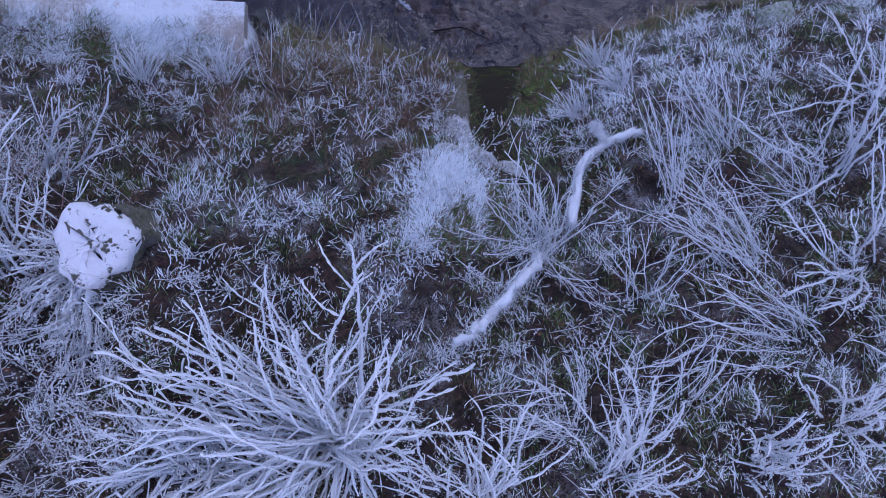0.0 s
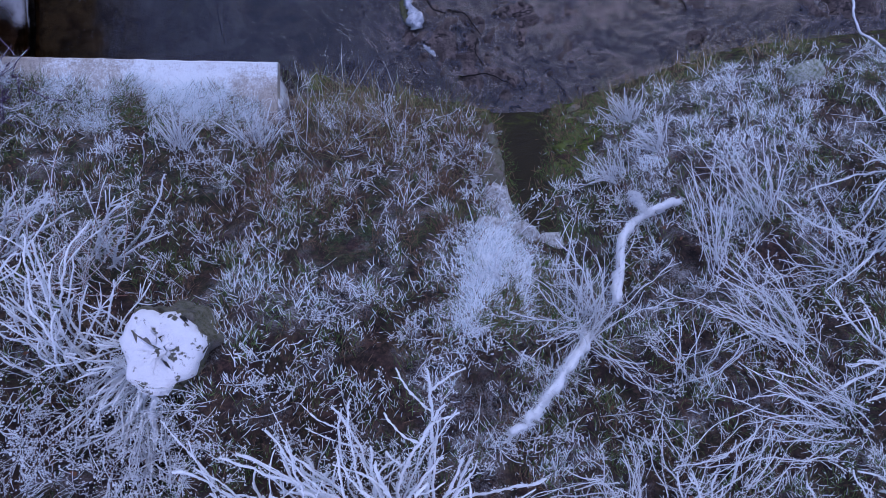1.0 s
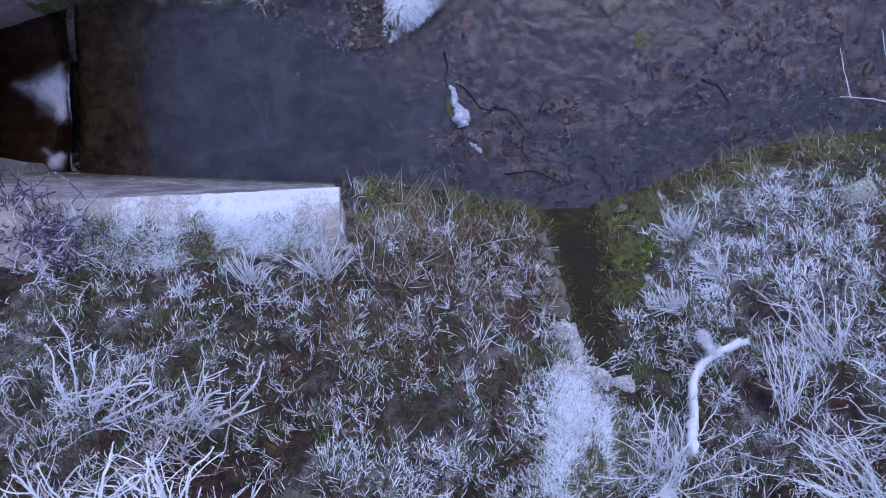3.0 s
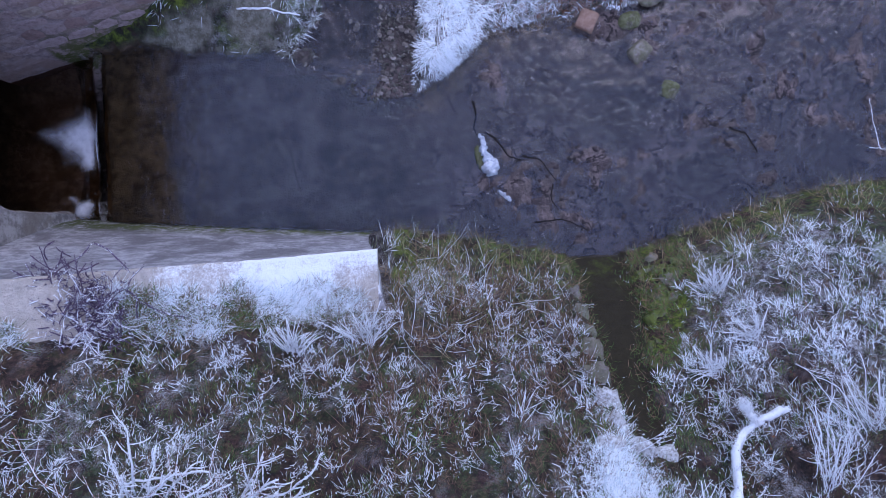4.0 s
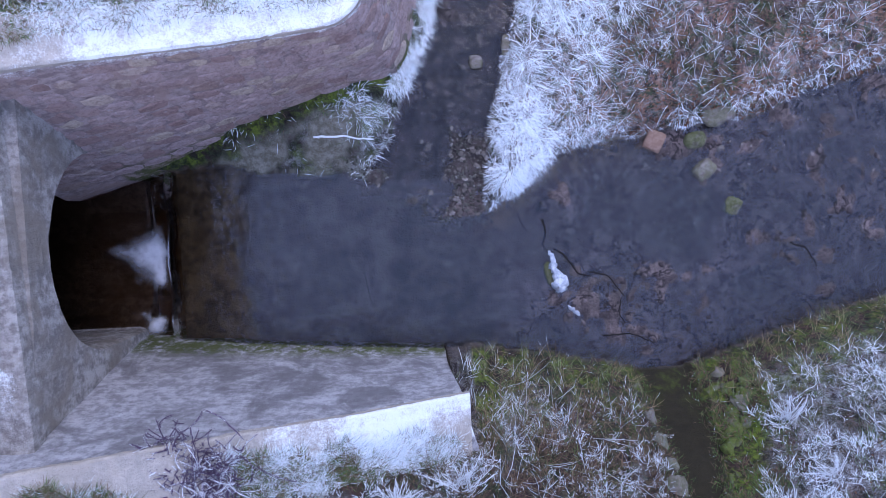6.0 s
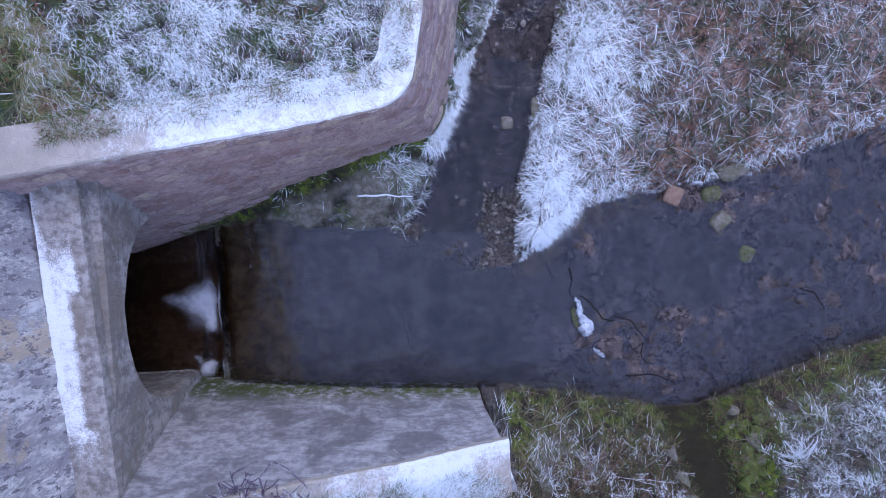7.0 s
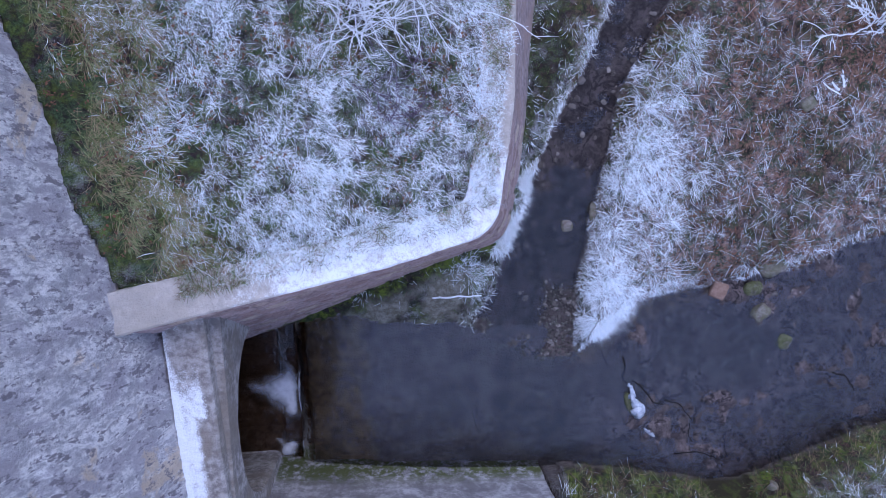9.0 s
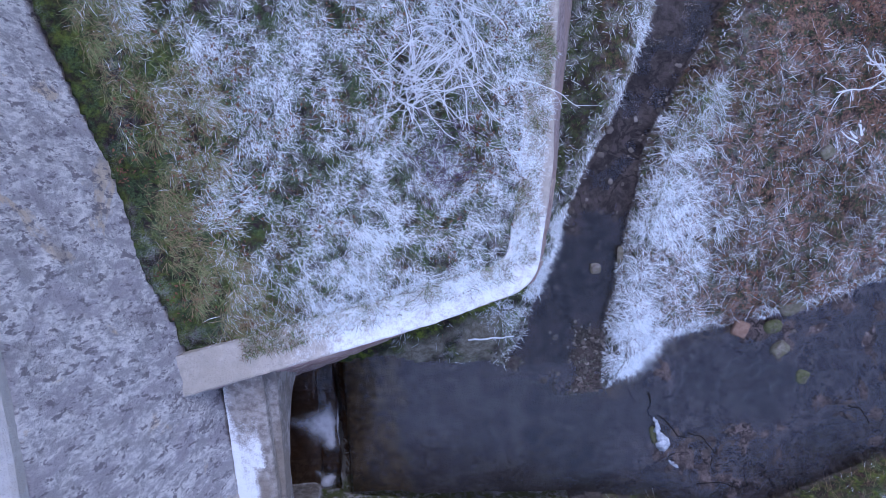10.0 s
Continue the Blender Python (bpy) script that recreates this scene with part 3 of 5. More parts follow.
def south_section(x):
    yb, yt = np.interp(x, (-5.35, -4.7, -1.85), (3.9, 3.85, 3.67)), south_lip(x)
    zt = float(south_top(x))
    return ((x - 0.18 * (x > -1.75), yb + 0.08, -0.65), (x - 0.17 * (x > -1.75), yb, 0.0), (x, yt + 0.015, zt - 0.03), (x, yt - 0.025, zt), (x + 0.12 * (x > -1.75), yt - 0.48, zt + 0.03), (x + 0.12 * (x > -1.75), yt - 0.50, -0.65))


SOUTH_WALL = wing_wall("wall_south_wing", [south_section(x) for x in (-5.35, -4.9, -4.2, -3.4, -2.6, -1.95, -1.76, -1.66)], CONCRETE,
          "sloping grey concrete wing wall with frosted top", 110, south_frost, low_moss)


def south_cap():
    """Cream top course of the south wing wall, rime on its lower half."""
    secs = []
    for x in (-5.35, -4.9, -4.2, -3.4, -2.6, -1.95, -1.6):
        y, z = float(south_lip(x)), float(south_top(x))
        secs.append(((x, y + 0.022, z - 0.07), (x, y + 0.024, z + 0.012), (x, y + 0.008, z + 0.034), (x, y - 0.51, z + 0.05), (x, y - 0.51, z - 0.07)))
    v, q, t = solid(secs, 0.04, 110, 0.006, 9.0)
    f = np.array([0.04 + 0.80 * float(step(-4.2, -2.5, np.array(p[0] + 0.6 * noise.noise(Vector(p) * 3)))) * float(p[2] > south_top(p[0])) * float(step(3.08, 3.25, np.array(p[1]))) * (1 - 0.8 * float(step(-2.15, -1.8, np.array(p[0] + 0.25 * noise.noise(Vector(p) * 4)))) * float(step(3.36, 3.22, np.array(p[1])))) for p in v])
    put_mesh("top_course", mesh_of("top_course", v, q, t, False, frost=f, moss=0.0 * f), CREAM_CONCRETE, SOUTH_WALL, "cream concrete top course, rimed at its lower end")


south_cap()
NORTH_RUN = (((-5.60, 5.38), (-5.70, 6.10, 2.50), (-5.76, 6.45)), ((-4.58, 5.67), (-4.58, 6.29, 2.24), (-4.65, 6.62)), ((-3.42, 6.08), (-3.45, 6.475, 1.89), (-3.52, 6.80)),
             ((-2.62, 6.34), (-2.72, 6.63, 1.62), (-2.80, 6.95)), ((-2.30, 6.42), (-2.55, 6.68, 1.60), (-2.73, 6.98)), ((-2.12, 6.50), (-2.42, 6.78, 1.60), (-2.68, 7.02)),
             ((-2.02, 6.66), (-2.35, 6.90, 1.60), (-2.65, 7.06)), ((-1.97, 6.85), (-2.32, 7.04, 1.60), (-2.62, 7.12)), ((-1.90, 7.15), (-2.28, 7.25, 1.60), (-2.59, 7.27)),
             ((-1.76, 7.75), (-2.16, 7.90, 1.62), (-2.46, 7.92)), ((-1.64, 8.70), (-2.10, 9.00, 1.66), (-2.40, 9.02)), ((-1.20, 11.4), (-1.82, 11.6, 1.75), (-2.12, 11.6)))


def north_section(b, t, k):
    d = Vector((k[0] - t[0], k[1] - t[1])).normalized() * 0.03
    return ((b[0], b[1], -0.6), (b[0], b[1], 0.0), (t[0], t[1], t[2] - 0.03), (t[0] + d.x, t[1] + d.y, t[2]), (k[0], k[1], t[2] + 0.01), (k[0], k[1], -0.6))


NORTH_WALL = wing_wall("wall_north_wing", [north_section(*r) for r in NORTH_RUN], RED_CONCRETE,
          "reddish concrete wing wall turning a rounded corner", 170, north_frost, low_moss)



def north_cap():
    """Cream top course of the north wing wall's straight run."""
    secs = []
    for b, t, k in NORTH_RUN:
        d = Vector((k[0] - t[0], k[1] - t[1])).normalized() * 0.02
        z = t[2]
        secs.append(((t[0] - d.x, t[1] - d.y, z - 0.06), (t[0] - d.x, t[1] - d.y, z + 0.01), (t[0], t[1], z + 0.03), (k[0], k[1], z + 0.045), (k[0], k[1], z - 0.06)))
    v, q, t = solid(secs, 0.04, 190, 0.006, 9.0)
    f = []
    for p in v:
        patch = 0.3 * noise.noise(Vector(p) * 3)
        cover = float(step(-5.1, -4.3, np.array(p[0] + patch))) * (1 - 0.75 * float(step(7.1, 7.7, np.array(p[1] + 2 * patch))))
        over = p[2] > (np.interp(p[0], (-5.7, -4.58, -3.45, -2.6), (2.50, 2.24, 1.89, 1.6)) if p[1] < 6.95 else 1.595 + 0.03 * (p[1] - 7))
        f.append(0.05 + 0.66 * cover * over)
    f = np.array(f)
    put_mesh("top_course", mesh_of("top_course", v, q, t, False, frost=f, moss=0.0 * f), CREAM_CONCRETE, NORTH_WALL, "cream concrete top course, rimed but for its upper end")


north_cap()
PIPE_Y, PIPE_Z, PIPE_R = 4.88, 0.66, 0.92


def headwall():
    n = 64
    a = np.linspace(0, 2 * math.pi, n, endpoint=False)
    ca, sa = np.cos(a), np.sin(a)
    reach = np.minimum(np.where(ca > 0, (6.15 - PIPE_Y) / np.maximum(ca, 1e-6), (PIPE_Y - 3.2) / np.maximum(-ca, 1e-6)),
                       np.where(sa > 0, (1.90 - PIPE_Z) / np.maximum(sa, 1e-6), (PIPE_Z + 1.0) / np.maximum(-sa, 1e-6)))
    rings = []
    deep = np.where(sa < 0, 1.35, 1.0)
    side = np.where(sa < 0, np.clip(ca * 1.6, -1, 1), ca)
    for k in np.linspace(0, 1, 9):
        r, f = PIPE_R * (1 - k) + reach * k, deep * (1 - k) + k
        rings.append(np.stack([np.full(n, -4.97), PIPE_Y + r * (side * (1 - k) + ca * k), PIPE_Z + r * f * sa], -1))
    rings.append(rings[-1] - np.array((0.46, 0, 0)))
    inner = [np.stack([np.full(n, -4.97 - d), PIPE_Y + (PIPE_R - s) * side, PIPE_Z + (PIPE_R - s) * deep * sa], -1) for d, s in ((6.0, 0.02), (2.0, 0.02), (0.8, 0.02), (0.3, 0.02), (0.08, 0.02), (0.03, 0.012))]
    v = np.array(inner + rings)
    m = len(v)
    i = np.arange(m * n).reshape(m, n)
    j = np.roll(i, -1, 1)
    q = np.stack([i[:-1], j[:-1], j[1:], i[1:]], -1).reshape(-1, 4)
    v = rough_up(v.reshape(-1, 3), 0.008, 7)
    body = put_mesh("wall_headwall", mesh_of("wall_headwall", v, q, None, False, frost=np.full(len(v), 0.05), moss=np.array([low_moss(*p) for p in v])), TAN_CONCRETE, None,
                    "grey-tan concrete headwall round a dark culvert pipe", "wall", "", "structure")
    # top course, set back a little from the face
    secs = [((-5.44 + o, y, 1.88), (-5.07 + o, y, 1.88), (-5.07 + o, y, 2.05), (-5.10 + o, y, 2.075), (-5.44 + o, y, 2.07)) for y, o in ((3.25, 0.13), (4.0, 0.10), (5.0, 0.05), (6.0, 0.0), (6.3, -0.02))]
    v, q, t = solid(secs, 0.08, 44, 0.008)
    f = np.array([float(p[2] > 2.03) * float(p[0] < -5.19 + 0.13 * (6.3 - p[1]) / 3.05 + 0.04 * noise.noise(Vector(p) * 4)) * (0.12 + 0.66 * float(step(5.9, 5.2, p[1])) * float(step(3.5, 4.3, p[1]))) + 0.5 * float(p[2] > 2.03 and p[0] < -5.36) for p in v])
    put_mesh("coping_course", mesh_of("coping_course", v, q, t, False, frost=f, moss=0.0 * f), TAN_CONCRETE, body, "tan concrete top course under rime")


def parapet():
    secs, caps = [], []
    for y in (-60, -4, 2.0, 3.86, 4.8, 5.6, 5.9, 6.05, 6.2, 6.73, 7.4, 8.15, 8.9, 9.6, 11, 14, 60):
        x = float(parapet_x(y))
        xt = float(np.interp(y, (3, 6, 7.2, 8.2, 9.6, 14), (-6.05, -6.10, -6.16, -6.45, -6.9, -8.3)))
        secs.append(((x, y, 1.5), (x + (xt - x) * 0.5, y, 2.85), (xt, y, 4.16), (xt - 0.5, y, 4.16), (xt - 0.5, y, 1.5)))
        caps.append(((xt - 0.02, y, 4.162), (xt - 0.02, y, 4.26), (xt - 0.05, y, 4.28), (xt - 0.55, y, 4.28), (xt - 0.55, y, 4.162)))
    fine = [s for s in secs if -4.5 < s[0][1] < 14.5]
    v, q, t = solid(fine, 0.06, 320, 0.022, 4.5)
    v = rough_up(v, 0.010, 15)
    f = np.array([0.02 + 0.35 * noise.noise(Vector(p) * 1.1) + 0.25 * noise.noise(Vector(p) * 4.0) for p in v])
    put_mesh("wall_bridge", mesh_of("wall_bridge", v, q, t, False, frost=f, moss=np.zeros(len(v))), RUBBLE, None, "rough grey rendered bridge wall leaning back", "wall", "", "structure")
    v, q, t = solid(caps[1:-1], 0.12, 60, 0.004)
    put_mesh("bridge_coping", mesh_of("bridge_coping", v, q, t, False, frost=np.full(len(v), 0.1), moss=np.zeros(len(v))), COPING, None, "pale smooth concrete coping on the bridge wall", "coping", "", "structure")


def road_deck():
    v, q, t = solid([((-6.5, y, 3.3), (-6.5, y, 3.9), (-30, y, 3.9), (-30, y, 3.3)) for y in (-4, 14)], 0.0, 30, 0.0)
    put_mesh("road", mesh_of("road", v, q, t, False, frost=np.full(len(v), 0.12), moss=np.zeros(len(v))), ASPHALT, None, "dark grey asphalt road deck behind the bridge wall", "road", "", "structure")


headwall()
parapet()
road_deck()

# ---- stones ----


def lump(seed, size, flat=0.6, level=2, rough=0.22, blocky=0.0):
    bm = bmesh.new()
    bmesh.ops.create_icosphere(bm, subdivisions=level, radius=0.5)
    off = Vector((seed * 3.7, seed * 1.9, seed * 5.1))
    for v in bm.verts:
        p = v.co.normalized()
        if blocky:
            m = max(abs(p.x), abs(p.y), abs(p.z))
            p = p.lerp(p / m * 0.85, blocky)
        p = p * (1 + rough * noise.noise(p * 1.4 + off) + rough * 0.4 * noise.noise(p * 4 + off))
        v.co = Vector((p.x * size[0], p.y * size[1], p.z * size[2] * flat)) * 0.5
    me = bpy.data.meshes.new("stone")
    bm.to_mesh(me)
    bm.free()
    for f in me.polygons:
        f.use_smooth = level > 2
    return me


def boulder(name, place, size, turn, material, label, seed, flat=0.6, blocky=0.4, rough=0.22):
    ob = put_mesh(name, lump(seed, size, flat, 3, rough, blocky), material, None, label, "stone")
    ob.matrix_world = pose(*place, 4, -5, turn)
    return ob


boulder("slab_stone", (0.48, 5.74, 0.07), (0.22, 0.24, 0.10), -25, RED_STONE, "flat square red sandstone slab at the water's edge", 3, 1.0, 0.95, 0.06)
boulder("boulder", (0.92, 5.73, 0.04), (0.24, 0.19, 0.16), 10, DULL_MOSS, "mossy green boulder at the water's edge", 5)
boulder("boulder", (1.02, 5.42, 0.02), (0.25, 0.20, 0.20), 40, EDGE_STONE, "pale grey boulder standing in the stream", 8)
boulder("boulder", (1.33, 5.03, -0.02), (0.20, 0.20, 0.14), 70, DULL_MOSS, "small mossy boulder awash in the stream", 11)
boulder("boulder", (1.14, 6.0, 0.10), (0.40, 0.26, 0.14), 15, EDGE_STONE, "flat worn boulder on the frosted bank", 14)
boulder("boulder", (1.47, 7.89, 0.30), (0.19, 0.16, 0.16), 30, EDGE_STONE, "rounded pale stone lying in dry grass", 17)
boulder("boulder", (2.75, 3.36, float(ground(2.75, 3.36)) + 0.05), (0.30, 0.24, 0.20), 15, tinted_stone("rimed_mossy_stone", (0.12, 0.115, 0.09), (0.22, 0.21, 0.17), 0.95, 0.45), "mossy stone dusted with rime on the bank", 41)
boulder("boulder", (-0.64, 4.40, -0.01), (0.10, 0.28, 0.10), 12, DULL_MOSS, "dark mossy rock breaking the stream", 21)

PEBBLES = [lump(40 + i, (1, 1, 1), 0.5, 2, 0.5, 0.55) for i in range(7)]
GRAVEL = [lump(70 + i, (1, 1, 1), 0.5, 1, 0.55, 0.5) for i in range(7)]


def pebbles(count, spot, lo, hi, label, group, keep):
    made = 0
    while made < count:
        x, y = spot()
        if not keep(x, y):
            continue
        s = lo + (hi - lo) * random.random() ** 2.5
        ob = put_mesh("pebble", PEBBLES[made % 7], STONE, None, label, "stone", group)
        ob.matrix_world = pose(x, y, float(ground(x, y)) + s * 0.12, random.uniform(-20, 20), random.uniform(-20, 20), random.uniform(0, 360)) @ Matrix.Diagonal((s, s * random.uniform(0.6, 1), s * random.uniform(0.6, 1), 1))
        made += 1


def in_brook(x, y):
    return line(BROOK_W, y) - 0.05 < x < line(BROOK_E, y) + 0.06


pebbles(90, lambda: (random.uniform(-2.5, 0.6), random.uniform(5.6, 9.7)), 0.025, 0.10, "wet grey pebble in the brook bed", "pebbles of the brook", in_brook)
pebbles(150, lambda: (random.uniform(-2.6, -1.25), random.uniform(4.95, 6.1)), 0.02, 0.07, "small brown pebble on the gravel bar", "pebbles of the gravel bar", lambda x, y: y > line(NORTH, x) - 0.1 and float(gravel_bar(np.array(x), np.array(y))) > 0.4)
pebbles(60, lambda: (random.uniform(-1.1, 1.6), random.uniform(4.9, 6.4)), 0.02, 0.085, "brown pebble along the stream's edge", "pebbles of the bank", lambda x, y: -0.38 < y - line(NORTH, x) < 0.03)
boulder("boulder", (-1.02, 6.78, 0.05), (0.09, 0.22, 0.10), 0, EDGE_STONE, "pale stone at the brook's edge", 31)
boulder("boulder", (-1.33, 6.62, 0.03), (0.15, 0.15, 0.12), 0, EDGE_STONE, "tan stone at the brook's edge", 33)


def chute_stones():
    """Edging of the steep dry channel: worn stones on its west side, mossy pitching on its east side."""
    for i, (y, big, kind) in enumerate(((3.22, 0.7, MOSS_STONE), (3.02, 0.8, CHANNEL_STONE), (2.88, 1.0, CHANNEL_STONE), (2.74, 0.7, CHANNEL_STONE), (2.60, 1.2, EDGE_STONE), (2.44, 1.35, EDGE_STONE), (2.30, 1.2, FROST_STONE), (2.18, 1.1, FROST_STONE))):
        x = float(ditch_mid(y)) - float(ditch_half(y)) - 0.09 * big
        ob = boulder("edging_stone", (x, y, float(ground(x, y)) - 0.055), (0.15 * big, 0.22 * big, 0.17), random.uniform(-25, 25), kind, "worn brown edging stone of the dry channel", 60 + i, 0.7, 0.35, 0.6)
        tagged(ob, group="edging stones of the channel")
    for i in range(15):
        y = random.uniform(2.6, 3.40)
        x = float(ditch_mid(y)) + float(ditch_half(y)) + 0.08 + random.uniform(0, 0.36) * min(1, (y - 2.3) * 1.2)
        g = float(ground(x, y))
        big = random.uniform(0.6, 1.3)
        ob = boulder("pitching_stone", (x, y, g), (0.30 * big, 0.22 * big, 0.11), 0, EDGE_STONE if i % 7 == 1 else MOSS_STONE, "moss-covered pitching stone on the steep bank", 80 + i, 0.7, 0.6, 0.5)
        ob.matrix_world = Matrix.Translation((x, y - 0.03, g - 0.035)) @ Matrix.Rotation(radians(-50), 4, "X") @ pose(0, 0, 0, 0, 0, random.uniform(0, 180))
        tagged(ob, group="mossy pitching stones")
    for i, (x, y, s) in enumerate(((0.10, 2.08, 0.24), (0.32, 2.02, 0.26), (0.52, 1.97, 0.22))):
        ob = boulder("boulder", (x, y, float(ground(x, y)) - 0.05), (s, s * 0.9, s * 0.7), i * 50, FROST_STONE, "rime-covered boulder at the head of the channel", 120 + i)


chute_stones()

# ---- wood: stump, fallen branch, sticks ----


def tube(points, radii, sides=5, lumps=0.0, seed=0.0):
    """Verts, quads and tris of a tapering, knobbly rod."""
    p = np.array(points, float)
    r = np.array(radii, float)
    tan = np.gradient(p, axis=0)
    tan /= np.linalg.norm(tan, axis=1)[:, None] + 1e-9
    side = np.cross(tan, (0.31, 0.22, 0.92))
    side /= np.linalg.norm(side, axis=1)[:, None] + 1e-9
    up = np.cross(side, tan)
    a = np.arange(sides) * 2 * math.pi / sides
    k = 1.0
    if lumps:
        k = 1 + lumps * rng.uniform(-1, 1, (len(p), sides))
    rr = r[:, None] * k
    v = p[:, None] + rr[..., None] * (np.cos(a)[None, :, None] * side[:, None] + np.sin(a)[None, :, None] * up[:, None])
    n = len(p)
    i = np.arange(n * sides).reshape(n, sides)
    j = np.roll(i, -1, 1)
    q = np.stack([i[:-1], j[:-1], j[1:], i[1:]], -1).reshape(-1, 4)
    t = [(i[-1][0], i[-1][c], i[-1][c + 1]) for c in range(1, sides - 1)] + [(i[0][0], i[0][c + 1], i[0][c]) for c in range(1, sides - 1)]
    return v.reshape(-1, 3), q, np.array(t)


class Heap:
    """Gathers pieces into one mesh."""

    def __init__(self):
        self.v, self.q, self.t, self.n = [], [], [], 0

    def add(self, v, q, t):
        self.v.append(v)
        self.q.append(np.asarray(q).reshape(-1, 4) + self.n)
        self.t.append(np.asarray(t).reshape(-1, 3) + self.n)
        self.n += len(v)

    def mesh(self, name, smooth=True):
        return mesh_of(name, np.concatenate(self.v), np.concatenate(self.q), np.concatenate(self.t), smooth)


def needles(h, p, r, count, long):
    """Rime needles standing off a stem."""
    k = rng.integers(0, len(p), count)
    d = rng.normal(size=(count, 3))
    d /= np.linalg.norm(d, axis=1)[:, None]
    c = p[k] + rng.normal(0, 0.008, (count, 3))
    wide = np.where(rng.uniform(size=count) < 0.3, 0.0034, 0.0020)[:, None]
    side = np.cross(d, rng.normal(size=(count, 3)))
    side *= wide / (np.linalg.norm(side, axis=1)[:, None] + 1e-9)
    tip = c + d * (r + long * rng.uniform(0.4, 1.0, count))[:, None]
    v = np.stack([c - side, c + side, tip], 1).reshape(-1, 3)
    h.add(v, np.zeros((0, 4), int), np.arange(count * 3).reshape(-1, 3))


def bend(points, count):
    """A smooth line of that many points through a few."""
    p = np.array(points, float)
    d = np.linspace(0, len(p) - 1, count)
    lin = np.stack([np.interp(d, np.arange(len(p)), p[:, c]) for c in range(3)], -1)
    for _ in range(max(1, count // len(p) // 2)):
        lin[1:-1] = 0.25 * lin[:-2] + 0.5 * lin[1:-1] + 0.25 * lin[2:]
    return lin


def on_ground(pts, lift):
    return [(x, y, float(ground(x, y)) + l) for (x, y), l in zip(pts, lift)]


def fallen_branch():
    base = empty("fallen_branch", (0.95, 1.9, float(ground(0.95, 1.9))), "crooked fallen branch thickly coated with white rime", "branch")
    m = base.location
    for name, pts, lift, r0, r1 in (("limb", ((1.45, 2.28), (1.26, 2.24), (1.05, 2.08), (0.96, 1.86), (0.90, 1.60)), (0.16, 0.20, 0.16, 0.18, 0.14), 0.026, 0.036),
                                    ("limb", ((0.70, 1.40), (0.58, 1.28), (0.44, 1.14), (0.32, 1.02), (0.16, 0.90)), (0.08, 0.10, 0.12, 0.15, 0.13), 0.040, 0.020),
                                    ("stub", ((1.18, 2.20), (1.16, 2.30), (1.13, 2.34)), (0.2, 0.25, 0.27), 0.024, 0.018)):
        p = bend(on_ground(pts, lift), 26) - np.array(m)
        p = p + 0.008 * rng.normal(size=p.shape)
        h = Heap()
        h.add(*tube(p, np.linspace(r0, r1, 26) * rng.uniform(0.75, 1.15, 26), 9, 0.4))
        needles(h, p, r0, 1300, 0.04)
        put_mesh(name, h.mesh(name), WHITE_STEM, base)


